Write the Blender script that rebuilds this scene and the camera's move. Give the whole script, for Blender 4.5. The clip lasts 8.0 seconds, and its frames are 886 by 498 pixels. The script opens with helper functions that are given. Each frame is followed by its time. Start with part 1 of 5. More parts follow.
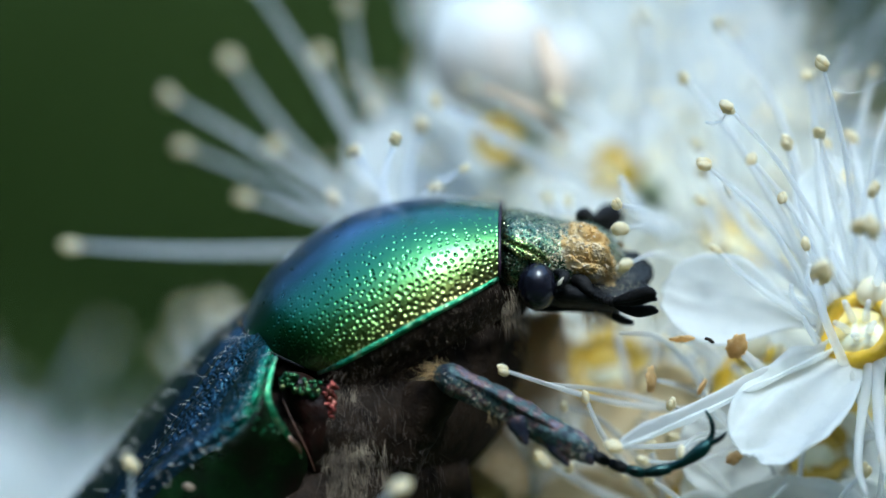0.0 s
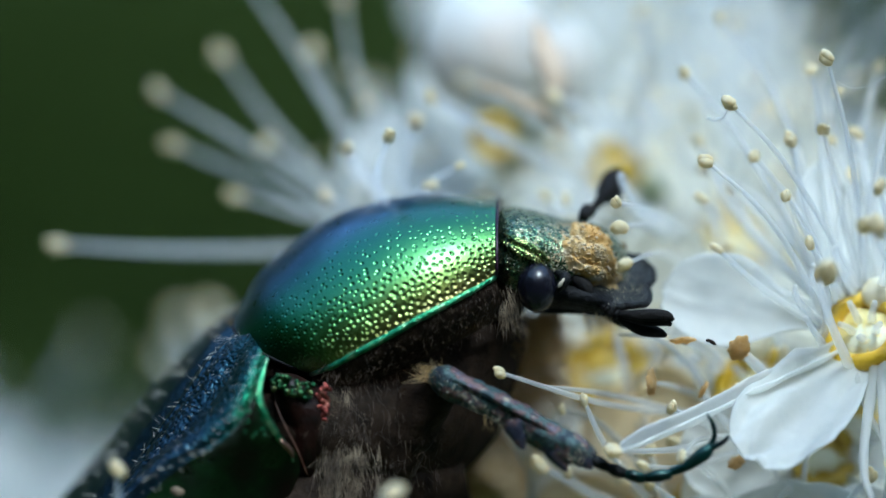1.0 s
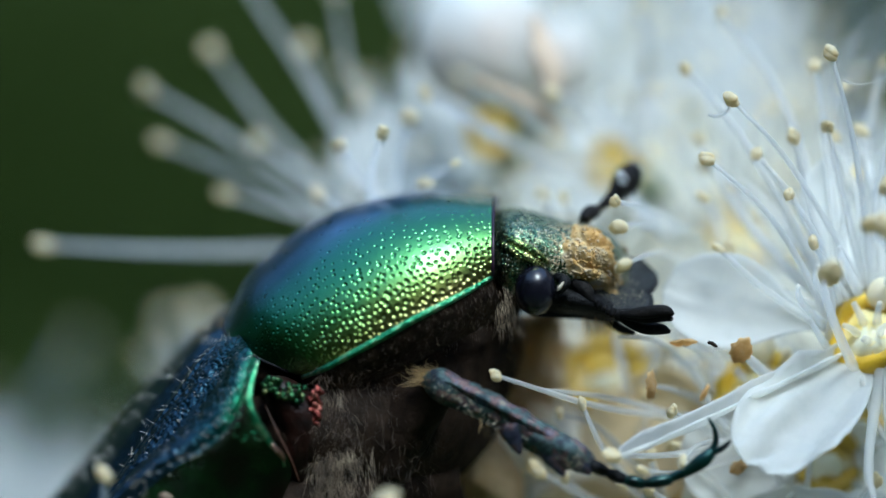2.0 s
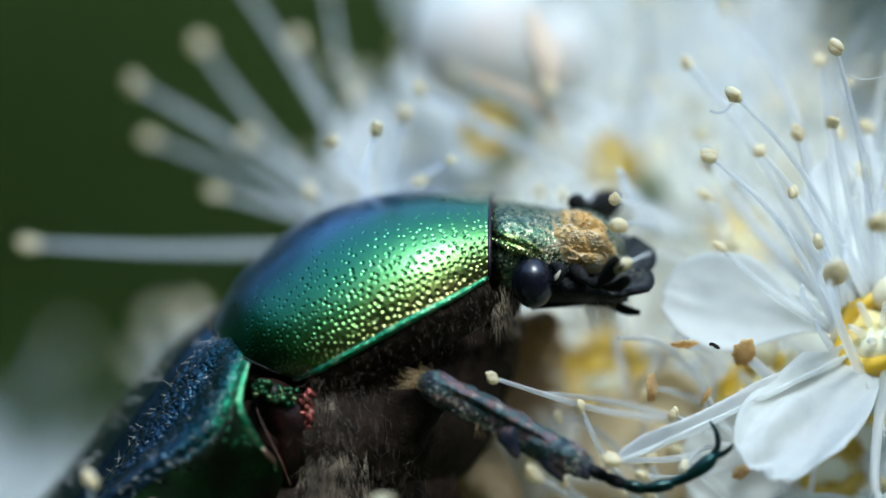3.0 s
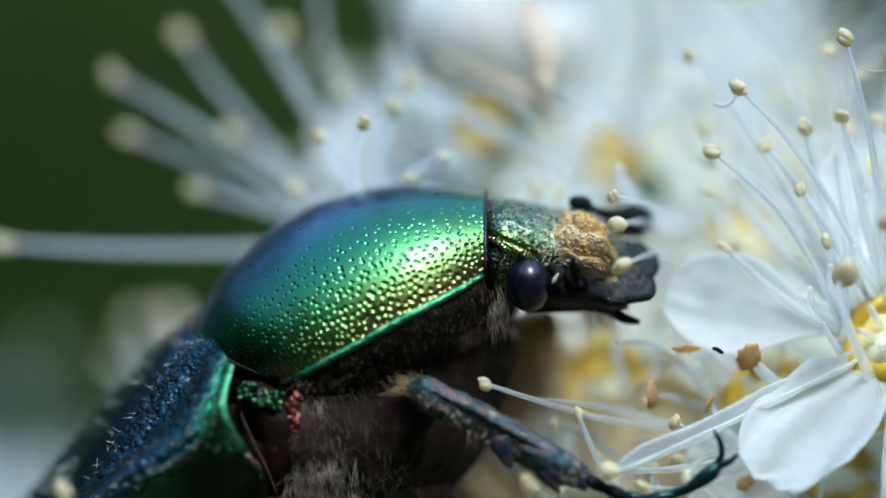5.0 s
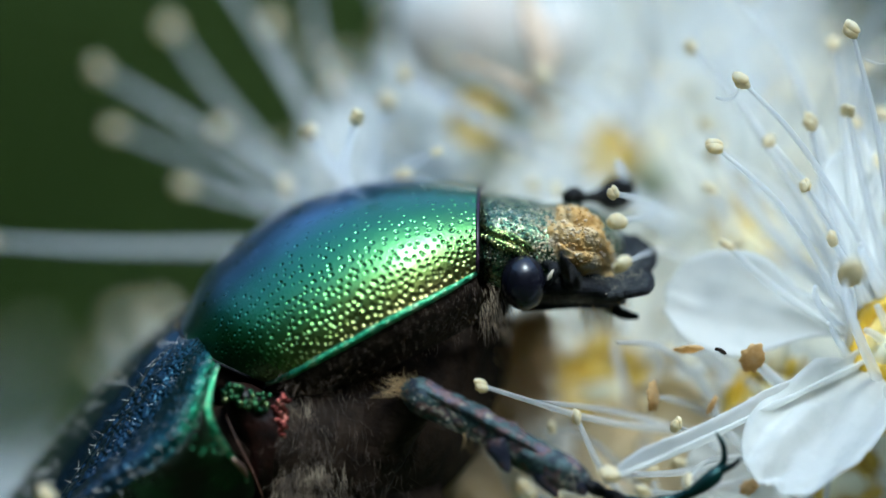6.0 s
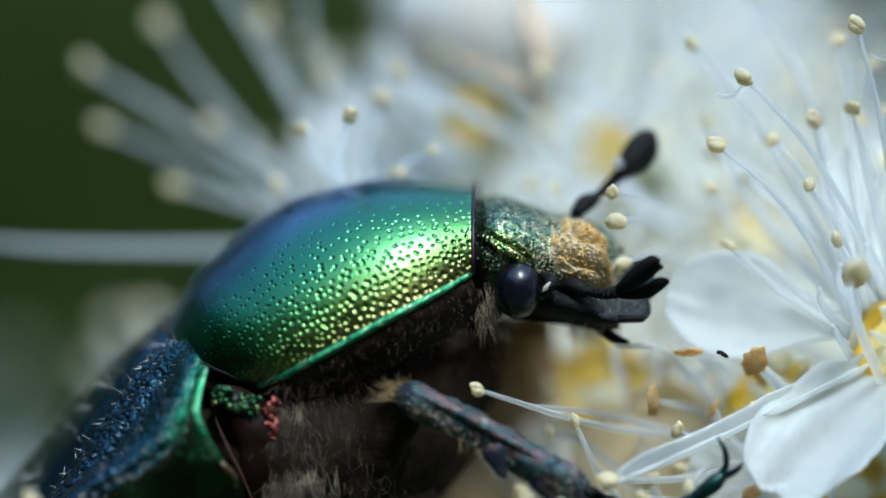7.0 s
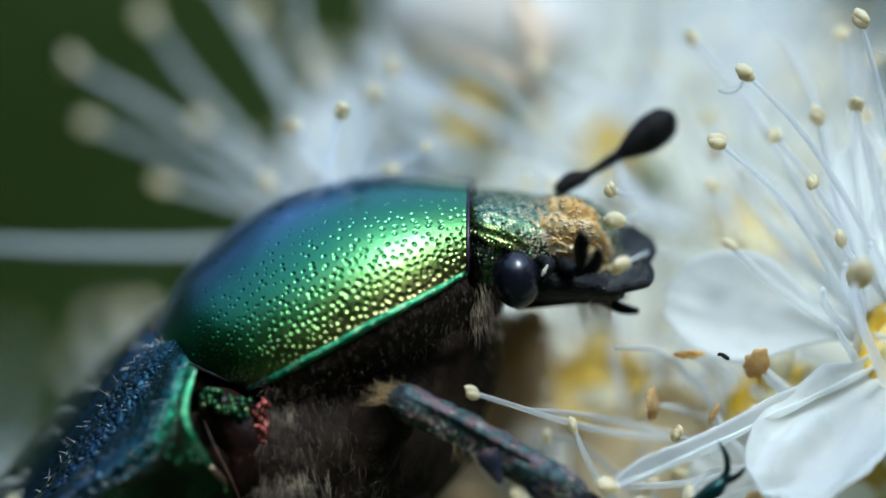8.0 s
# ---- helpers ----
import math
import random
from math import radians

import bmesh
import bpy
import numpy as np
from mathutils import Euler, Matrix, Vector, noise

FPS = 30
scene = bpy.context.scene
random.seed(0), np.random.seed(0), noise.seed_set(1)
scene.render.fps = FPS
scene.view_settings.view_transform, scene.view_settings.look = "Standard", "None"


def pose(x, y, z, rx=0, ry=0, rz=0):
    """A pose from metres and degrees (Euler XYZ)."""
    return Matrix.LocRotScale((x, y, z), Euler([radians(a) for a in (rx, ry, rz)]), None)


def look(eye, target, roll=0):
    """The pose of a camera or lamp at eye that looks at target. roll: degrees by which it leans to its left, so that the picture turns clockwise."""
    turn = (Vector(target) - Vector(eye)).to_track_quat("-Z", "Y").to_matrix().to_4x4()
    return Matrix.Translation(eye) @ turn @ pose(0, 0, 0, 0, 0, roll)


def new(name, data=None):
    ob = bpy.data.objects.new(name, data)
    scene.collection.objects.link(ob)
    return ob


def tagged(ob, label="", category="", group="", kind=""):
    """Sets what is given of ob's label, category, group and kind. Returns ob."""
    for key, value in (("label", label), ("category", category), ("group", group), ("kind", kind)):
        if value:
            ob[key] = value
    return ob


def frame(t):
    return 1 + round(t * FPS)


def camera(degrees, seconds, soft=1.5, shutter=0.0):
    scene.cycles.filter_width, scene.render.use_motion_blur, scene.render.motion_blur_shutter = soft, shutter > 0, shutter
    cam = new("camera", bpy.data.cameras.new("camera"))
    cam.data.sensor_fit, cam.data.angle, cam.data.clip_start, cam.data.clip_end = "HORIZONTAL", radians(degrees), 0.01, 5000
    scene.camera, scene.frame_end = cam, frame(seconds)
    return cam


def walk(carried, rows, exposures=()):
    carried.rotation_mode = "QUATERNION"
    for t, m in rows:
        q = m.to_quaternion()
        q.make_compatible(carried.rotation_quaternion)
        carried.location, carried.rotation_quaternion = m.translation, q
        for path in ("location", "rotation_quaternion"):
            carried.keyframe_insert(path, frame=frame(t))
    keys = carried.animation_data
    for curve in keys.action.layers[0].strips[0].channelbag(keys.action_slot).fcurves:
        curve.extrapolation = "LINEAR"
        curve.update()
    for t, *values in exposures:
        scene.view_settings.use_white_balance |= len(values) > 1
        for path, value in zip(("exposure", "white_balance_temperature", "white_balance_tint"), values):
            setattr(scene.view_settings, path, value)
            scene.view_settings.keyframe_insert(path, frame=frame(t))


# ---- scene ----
from mathutils.bvhtree import BVHTree

# One picture unit is 12.5 thousandths of a millimetre on the plane y = 0; d is depth in millimetres behind it.
K = 1.25e-5
LENS = 6.0
D0 = 784 * K / math.tan(radians(LENS / 2))
Z0 = 0.45
MM = 1e-3


def P(x, y, d=0.0):
    """World place of a plan point (x right, y down) at depth d mm."""
    g = (D0 + d * MM) / D0
    return Vector(((x - 784) * K * g, d * MM, Z0 + (441 - y) * K * g))


# ---- camera and its slow push towards the beetle ----
cam = camera(LENS, 8.0, soft=1.5)
# seconds, how much nearer (scale), where the plan's centre drifts to
PUSH = [(0.0, 1.0, 784, 441), (0.5, 1.0105, 778.6, 440.9), (1.0, 1.0250, 775.1, 439.8), (1.5, 1.0376, 771.0, 439.7),
        (3.0, 1.0758, 757.0, 438.1), (3.5, 1.0900, 754.2, 436.4), (4.0, 1.1018, 747.0, 437.4), (4.5, 1.1135, 743.0, 438.7),
        (6.0, 1.1573, 729.3, 434.0), (6.5, 1.1738, 724.6, 432.6), (7.0, 1.1848, 719.3, 434.9), (7.5, 1.1990, 714.4, 433.2),
        (8.0, 1.2134, 707.8, 434.0)]


def cam_pose(s, cx, cy):
    x = 784 + (784 - cx) / s
    y = 441 + (441 - cy) / s
    eye = Vector(((x - 784) * K, -D0 / s, Z0 + (441 - y) * K))
    return look(eye, eye + Vector((0, 1, 0)))


walk(cam, [(t, cam_pose(s, cx, cy)) for t, s, cx, cy in PUSH], exposures=[(0.0, 1.53, 5130, -5), (1.0, 1.33, 5150, -5), (1.5, 1.3, 5200, -4), (3.0, 1.43, 5280, -3), (3.5, 1.49, 5250, -4), (4.0, 1.48, 5240, -4), (4.5, 1.42, 5250, -4), (6.0, 1.41, 5260, -4), (6.5, 1.27, 5260, -4), (7.0, 1.37, 5270, -4), (8.0, 1.37, 5280, -4)])

# ---- world, sun, exposure ----
SUN_EL, SUN_AZ = radians(57), radians(160)      # azimuth from +y towards +x
world = bpy.data.worlds.new("sky")
scene.world = world
world.use_nodes = True
wn = world.node_tree.nodes
sky = wn.new("ShaderNodeTexSky")
sky.sky_type = "NISHITA"
sky.sun_disc = False
sky.sun_elevation = SUN_EL
sky.sun_rotation = SUN_AZ
sky.air_density, sky.dust_density = 1.2, 2.0
world.node_tree.links.new(sky.outputs[0], wn["Background"].inputs[0])
wn["Background"].inputs[1].default_value = 0.15
sun_way = Vector((math.sin(SUN_AZ) * math.cos(SUN_EL), math.cos(SUN_AZ) * math.cos(SUN_EL), math.sin(SUN_EL)))
sun = new("sun", bpy.data.lights.new("sun", "SUN"))
sun.data.energy, sun.data.angle, sun.data.color = 1.05, radians(16.0), (1.0, 0.96, 0.9)
sun.matrix_world = look(sun_way, (0, 0, 0))


# light wanders far through the white tissue
scene.cycles.max_bounces, scene.cycles.diffuse_bounces = 16, 12


# ---- materials ----
def material(name):
    m = bpy.data.materials.new(name)
    m.use_nodes = True
    nt = m.node_tree
    return m, nt, nt.nodes["Principled BSDF"]


def noise_node(nt, scale, detail=4.0, rough=0.55):
    tc = nt.nodes.get("Texture Coordinate") or nt.nodes.new("ShaderNodeTexCoord")
    n = nt.nodes.new("ShaderNodeTexNoise")
    n.inputs["Scale"].default_value, n.inputs["Detail"].default_value, n.inputs["Roughness"].default_value = scale, detail, rough
    nt.links.new(tc.outputs["Object"], n.inputs["Vector"])
    return n.outputs["Fac"]


def ramp(nt, fac, stops, mode="LINEAR"):
    r = nt.nodes.new("ShaderNodeValToRGB")
    r.color_ramp.interpolation = mode
    while len(r.color_ramp.elements) < len(stops):
        r.color_ramp.elements.new(0.5)
    for e, (p, c) in zip(r.color_ramp.elements, stops):
        e.position, e.color = p, (*c, 1) if len(c) == 3 else c
    nt.links.new(fac, r.inputs[0])
    return r.outputs[0]


def mixed(nt, fac, a, b, blend="MIX"):
    n = nt.nodes.new("ShaderNodeMix")
    n.data_type, n.blend_type = "RGBA", blend
    for sock, v in ((n.inputs[0], fac), (n.inputs[6], a), (n.inputs[7], b)):
        if isinstance(v, bpy.types.NodeSocket):
            nt.links.new(v, sock)
        elif isinstance(v, tuple):
            sock.default_value = (*v, 1)
        else:
            sock.default_value = v
    return n.outputs[2]


def bump(nt, height, bsdf, strength, dist, chain=None):
    b = nt.nodes.new("ShaderNodeBump")
    b.inputs["Strength"].default_value, b.inputs["Distance"].default_value = strength, dist
    nt.links.new(height, b.inputs["Height"])
    if chain:
        nt.links.new(chain, b.inputs["Normal"])
    nt.links.new(b.outputs[0], bsdf.inputs["Normal"])
    return b.outputs[0]


def plain(name, stops, scale, rough, metal=0.0, bump_scale=0, bump_mm=0.0, rough_var=0.0, spec=0.5):
    """A surface whose colour wanders over stops, with grain of its own."""
    m, nt, b = material(name)
    nt.links.new(ramp(nt, noise_node(nt, scale, 6), stops), b.inputs["Base Color"])
    b.inputs["Roughness"].default_value, b.inputs["Metallic"].default_value = rough, metal
    b.inputs["Specular IOR Level"].default_value = spec
    if rough_var:
        nt.links.new(ramp(nt, noise_node(nt, scale * 2.3, 5), [(0.3, (rough - rough_var,) * 3), (0.7, (rough + rough_var,) * 3)]), b.inputs["Roughness"])
    if bump_scale:
        bump(nt, noise_node(nt, bump_scale, 5, 0.6), b, 1.0, bump_mm * MM)
    return m


def pitted(name, stops, scale, rough, metal, cells, deep_mm):
    """Chitin with close round punctures."""
    m = plain(name, stops, scale, rough, metal, 12000, 0.03, 0.1)
    nt = m.node_tree
    b = nt.nodes["Principled BSDF"]
    v = nt.nodes.new("ShaderNodeTexVoronoi")
    v.feature, v.inputs["Scale"].default_value, v.inputs["Randomness"].default_value = "F1", cells, 0.8
    nt.links.new(nt.nodes["Texture Coordinate"].outputs["Object"], v.inputs["Vector"])
    old = b.inputs["Normal"].links[0].from_socket
    bump(nt, ramp(nt, v.outputs["Distance"], [(0.1, (0, 0, 0)), (0.42, (1, 1, 1))]), b, 1.0, deep_mm * MM, old)
    return m


def sheer(name, stops, scale, through_share=0.35, rough=0.45, bump_scale=0, bump_mm=0.0):
    """A thin plant tissue that lets light through."""
    m, nt, b = material(name)
    col = ramp(nt, noise_node(nt, scale, 5), stops)
    nt.links.new(col, b.inputs["Base Color"])
    b.inputs["Roughness"].default_value = rough
    b.inputs["Specular IOR Level"].default_value = 0.35
    tr = nt.nodes.new("ShaderNodeBsdfTranslucent")
    nt.links.new(mixed(nt, 1.0, col, (1.0, 0.99, 0.95), "MULTIPLY"), tr.inputs[0])
    mx = nt.nodes.new("ShaderNodeMixShader")
    mx.inputs[0].default_value = through_share
    nt.links.new(b.outputs[0], mx.inputs[1])
    nt.links.new(tr.outputs[0], mx.inputs[2])
    nt.links.new(mx.outputs[0], nt.nodes["Material Output"].inputs[0])
    if bump_scale:
        bump(nt, noise_node(nt, bump_scale, 4), b, 1.0, bump_mm * MM)
    return m


M_PETAL = sheer("petal_white", [(0.3, (0.8, 0.82, 0.81)), (0.48, (0.89, 0.9, 0.89)), (0.7, (0.93, 0.935, 0.92))], 1500, 0.56, 0.5, 5000, 0.01)
# cream and tan petals: warm glow from the nectar discs is painted into both
M_PETAL_CREAM = sheer("petal_cream", [(0.3, (0.88, 0.86, 0.76)), (0.7, (0.92, 0.91, 0.86))], 700, 0.52, 0.5, 5000, 0.006)
M_PETAL_TAN = sheer("petal_tan", [(0.3, (0.74, 0.62, 0.38)), (0.7, (0.86, 0.79, 0.6))], 600, 0.5, 0.5, 5000, 0.006)
M_PETAL_PINK = sheer("bud_petal", [(0.5, (0.93, 0.935, 0.93)), (0.66, (0.92, 0.87, 0.83)), (0.8, (0.86, 0.72, 0.6))], 300, 0.5, 0.5, 5000, 0.03)
M_FILAMENT = sheer("filament_white", [(0.3, (0.94, 0.95, 0.945)), (0.7, (0.965, 0.97, 0.965))], 1500, 0.58, 0.35)
pt = M_PETAL.node_tree
thin = pt.nodes.new("ShaderNodeBsdfTransparent")
gauze = pt.nodes.new("ShaderNodeMixShader")
gauze.inputs[0].default_value = 0.24
pt.links.new(pt.nodes["Mix Shader"].outputs[0], gauze.inputs[1])
pt.links.new(thin.outputs[0], gauze.inputs[2])
pt.links.new(gauze.outputs[0], pt.nodes["Material Output"].inputs[0])
ft = M_FILAMENT.node_tree
clear = ft.nodes.new("ShaderNodeBsdfTransparent")
veil = ft.nodes.new("ShaderNodeMixShader")
veil.inputs[0].default_value = 0.5
ft.links.new(ft.nodes["Mix Shader"].outputs[0], veil.inputs[1])
ft.links.new(clear.outputs[0], veil.inputs[2])
ft.links.new(veil.outputs[0], ft.nodes["Material Output"].inputs[0])
fb = M_FILAMENT.node_tree.nodes["Principled BSDF"]
fb.inputs["Subsurface Weight"].default_value, fb.inputs["Subsurface Scale"].default_value = 0.8, 0.00025
fb.inputs["Subsurface Radius"].default_value = (1.0, 1.0, 1.0)
M_ANTHER = sheer("anther_cream", [(0.3, (0.78, 0.65, 0.36)), (0.5, (0.87, 0.79, 0.56)), (0.75, (0.92, 0.88, 0.74))], 1.3, 0.5, 0.7, 6.0, 0.006)
M_ANTHER_BROWN = sheer("anther_ochre", [(0.3, (0.6, 0.38, 0.14)), (0.55, (0.76, 0.56, 0.28)), (0.75, (0.84, 0.72, 0.48))], 1.2, 0.6, 0.6, 5.0, 0.008)
M_DISC = plain("nectar_disc", [(0.25, (0.54, 0.32, 0.012)), (0.5, (0.7, 0.46, 0.022)), (0.66, (0.78, 0.58, 0.1)), (0.8, (0.88, 0.8, 0.45))], 1300, 0.35, 0, 9000, 0.015)
M_HEART = plain("flower_heart", [(0.3, (0.66, 0.5, 0.08)), (0.5, (0.78, 0.68, 0.3)), (0.7, (0.86, 0.84, 0.66))], 1600, 0.45, 0, 7000, 0.04)
M_COLLAR = sheer("cream_collar", [(0.3, (0.86, 0.8, 0.56)), (0.7, (0.92, 0.9, 0.8))], 1500, 0.4, 0.5)
# darker nectar colour; shade on the heart behind the beetle's head is painted in
M_DISC_DIM = plain("nectar_disc_dim", [(0.3, (0.42, 0.27, 0.02)), (0.6, (0.56, 0.39, 0.05)), (0.8, (0.66, 0.52, 0.16))], 1300, 0.5, 0, 9000, 0.015)
M_BUDCUP = sheer("bud_cup", [(0.3, (0.66, 0.45, 0.03)), (0.7, (0.78, 0.58, 0.09))], 900, 0.35, 0.6)
M_CUP = plain("flower_cup", [(0.3, (0.68, 0.66, 0.42)), (0.7, (0.8, 0.79, 0.62))], 1500, 0.5, 0, 6000, 0.03)
M_STEM = plain("green_stem", [(0.3, (0.06, 0.12, 0.03)), (0.7, (0.12, 0.2, 0.05))], 600, 0.55, 0, 4000, 0.05)
M_LEAF = plain("shrub_leaf", [(0.3, (0.025, 0.05, 0.006)), (0.7, (0.054, 0.083, 0.012))], 30, 0.75, 0, 200, 0.5, spec=0.2)
M_GROUND = plain("meadow_ground", [(0.3, (0.02, 0.035, 0.012)), (0.7, (0.06, 0.08, 0.03))], 6, 0.9, 0, 40, 8, spec=0.1)


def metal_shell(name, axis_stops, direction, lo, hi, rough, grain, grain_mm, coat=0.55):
    """Iridescent chitin: its angle-dependent sheen is painted as hue along a body direction, with fine leathery grain.
    """
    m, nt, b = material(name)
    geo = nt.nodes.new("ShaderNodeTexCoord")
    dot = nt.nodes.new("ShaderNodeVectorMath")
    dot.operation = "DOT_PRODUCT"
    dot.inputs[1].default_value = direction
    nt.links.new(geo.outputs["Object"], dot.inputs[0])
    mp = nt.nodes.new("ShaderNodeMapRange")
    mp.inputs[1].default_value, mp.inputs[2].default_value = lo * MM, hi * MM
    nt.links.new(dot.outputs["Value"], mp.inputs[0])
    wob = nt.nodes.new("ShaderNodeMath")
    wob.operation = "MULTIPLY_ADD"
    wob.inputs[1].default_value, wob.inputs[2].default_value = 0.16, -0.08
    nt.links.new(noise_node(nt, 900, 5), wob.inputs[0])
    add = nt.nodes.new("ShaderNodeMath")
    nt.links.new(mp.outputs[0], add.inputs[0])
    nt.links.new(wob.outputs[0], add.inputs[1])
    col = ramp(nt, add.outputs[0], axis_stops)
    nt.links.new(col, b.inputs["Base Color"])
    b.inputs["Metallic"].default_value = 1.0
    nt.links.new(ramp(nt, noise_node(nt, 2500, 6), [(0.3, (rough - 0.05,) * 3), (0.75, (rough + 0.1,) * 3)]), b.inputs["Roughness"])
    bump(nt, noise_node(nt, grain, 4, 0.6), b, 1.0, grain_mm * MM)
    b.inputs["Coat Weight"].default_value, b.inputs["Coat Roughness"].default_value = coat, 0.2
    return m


# blue stops paint sky reflection along the top; yellow-green ones tint the highlight
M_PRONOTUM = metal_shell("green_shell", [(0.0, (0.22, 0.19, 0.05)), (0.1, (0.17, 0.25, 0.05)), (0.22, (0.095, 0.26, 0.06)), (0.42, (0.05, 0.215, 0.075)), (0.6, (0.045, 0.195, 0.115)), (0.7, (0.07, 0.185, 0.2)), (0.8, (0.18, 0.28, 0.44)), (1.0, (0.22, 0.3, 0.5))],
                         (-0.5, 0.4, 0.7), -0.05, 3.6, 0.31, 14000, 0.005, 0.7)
M_RIM = plain("green_rim", [(0.3, (0.03, 0.17, 0.08)), (0.5, (0.09, 0.36, 0.16)), (0.68, (0.36, 0.52, 0.3))], 5200, 0.36, 1.0, 9000, 0.05)
M_RIM_END = plain("copper_rim", [(0.3, (0.2, 0.1, 0.07)), (0.7, (0.6, 0.4, 0.3))], 5200, 0.4, 0.9, 9000, 0.03)
# green end paints in the gleam of the outturned shoulder
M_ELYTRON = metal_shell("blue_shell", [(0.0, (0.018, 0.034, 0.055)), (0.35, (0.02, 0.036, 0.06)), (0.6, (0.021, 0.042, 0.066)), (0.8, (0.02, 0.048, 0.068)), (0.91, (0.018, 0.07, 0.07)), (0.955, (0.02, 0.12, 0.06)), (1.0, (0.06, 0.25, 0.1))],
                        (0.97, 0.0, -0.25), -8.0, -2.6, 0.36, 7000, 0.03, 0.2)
# wing side: darker chitin, with its downward shade and dim green reflection painted in
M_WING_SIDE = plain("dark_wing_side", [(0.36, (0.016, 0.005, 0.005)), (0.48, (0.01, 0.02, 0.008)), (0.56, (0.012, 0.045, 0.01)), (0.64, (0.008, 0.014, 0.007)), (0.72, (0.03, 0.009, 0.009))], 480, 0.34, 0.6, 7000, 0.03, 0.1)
M_HEAD = plain("black_chitin", [(0.3, (0.005, 0.005, 0.006)), (0.6, (0.012, 0.012, 0.013)), (0.8, (0.05, 0.045, 0.04))], 6000, 0.5, 0.0, 9000, 0.06, 0.12, 0.13)
M_EYE = plain("eye_black", [(0.3, (0.004, 0.004, 0.007)), (0.7, (0.012, 0.012, 0.021))], 2000, 0.24, 0.0, 0, 0, 0.0, 0.45)
M_UNDER = plain("dark_underside", [(0.3, (0.007, 0.004, 0.0024)), (0.7, (0.028, 0.017, 0.01))], 2500, 0.7, 0.0, 7000, 0.05, spec=0.12)
M_LEG = plain("leg_chitin", [(0.3, (0.018, 0.02, 0.032)), (0.42, (0.035, 0.05, 0.062)), (0.48, (0.08, 0.13, 0.12)), (0.53, (0.03, 0.032, 0.045)), (0.58, (0.2, 0.12, 0.1)), (0.63, (0.06, 0.06, 0.11)), (0.7, (0.34, 0.29, 0.2)), (0.8, (0.1, 0.12, 0.11))], 3000, 0.38, 0.6, 14000, 0.045, 0.12)
M_LEG_VIOLET = plain("leg_violet", [(0.35, (0.02, 0.02, 0.04)), (0.5, (0.05, 0.055, 0.09)), (0.62, (0.15, 0.09, 0.085)), (0.75, (0.08, 0.085, 0.12))], 3000, 0.36, 0.6, 12000, 0.035, 0.1)
M_TARSUS = plain("tarsus_chitin", [(0.35, (0.004, 0.007, 0.007)), (0.6, (0.012, 0.05, 0.045)), (0.75, (0.03, 0.12, 0.11))], 2500, 0.28, 0.6, 8000, 0.01)
M_HAIR_TAN = sheer("tan_hair", [(0.3, (0.58, 0.4, 0.18)), (0.7, (0.82, 0.66, 0.38))], 3000, 0.5, 0.5)
M_HAIR_GREY = plain("grey_hair", [(0.35, (0.045, 0.03, 0.018)), (0.52, (0.2, 0.15, 0.095)), (0.72, (0.5, 0.41, 0.28))], 3000, 0.5)
M_HAIR_DULL = plain("dull_hair", [(0.35, (0.03, 0.018, 0.01)), (0.6, (0.1, 0.068, 0.04)), (0.8, (0.28, 0.21, 0.14))], 3000, 0.55)
M_SETA = plain("pale_seta", [(0.3, (0.6, 0.57, 0.5)), (0.7, (0.8, 0.78, 0.72))], 3000, 0.45)
M_POLLEN = plain("pollen_crust", [(0.34, (0.32, 0.16, 0.035)), (0.46, (0.47, 0.28, 0.08)), (0.55, (0.5, 0.36, 0.16)), (0.66, (0.55, 0.47, 0.36))], 1700, 0.8, 0, 12000, 0.03)
M_FROST = plain("pollen_frost", [(0.3, (0.42, 0.31, 0.17)), (0.7, (0.6, 0.49, 0.33))], 3600, 0.75, 0, 12000, 0.03)
M_SEPAL = sheer("withered_sepal", [(0.3, (0.76, 0.6, 0.42)), (0.7, (0.86, 0.74, 0.6))], 900, 0.4, 0.6, 4000, 0.02)
M_VIOLET = plain("violet_edge", [(0.3, (0.01, 0.004, 0.01)), (0.7, (0.04, 0.015, 0.035))], 3000, 0.4, 0.3)
M_BEAD = plain("green_gold_bead", [(0.3, (0.01, 0.05, 0.025)), (0.55, (0.05, 0.13, 0.05)), (0.75, (0.4, 0.36, 0.16))], 6000, 0.4, 1.0, 9000, 0.02)
M_DUST = plain("pollen_dust", [(0.3, (0.35, 0.3, 0.2)), (0.7, (0.55, 0.5, 0.4))], 3500, 0.85)
M_RED = plain("copper_shell", [(0.3, (0.06, 0.015, 0.012)), (0.55, (0.22, 0.055, 0.045)), (0.75, (0.42, 0.2, 0.14))], 5200, 0.45, 1.0, 6000, 0.04)

M_DARKRED = plain("dark_red_chitin", [(0.3, (0.003, 0.0015, 0.001)), (0.7, (0.02, 0.006, 0.004))], 2600, 0.4, 0.0, 6000, 0.04, spec=0.25)
M_AMBER = plain("amber_chitin", [(0.3, (0.02, 0.008, 0.004)), (0.7, (0.09, 0.035, 0.016))], 2600, 0.65, 0.0, 6000, 0.03)
M_FUZZ = sheer("fuzzy_breast", [(0.3, (0.6, 0.43, 0.22)), (0.7, (0.8, 0.65, 0.4))], 1800, 0.35, 0.9, 9000, 0.2)

# ---- mesh helpers ----
ORG = {}


def mesh_of(name, verts, faces, mats, slots=None, smooth=True):
    me = bpy.data.meshes.new(name)
    me.from_pydata([tuple(v) for v in verts], [], faces)
    for m in mats if isinstance(mats, (list, tuple)) else [mats]:
        me.materials.append(m)
    if slots is not None:
        me.polygons.foreach_set("material_index", slots)
    if smooth:
        me.polygons.foreach_set("use_smooth", [True] * len(me.polygons))
    me.update()
    return me


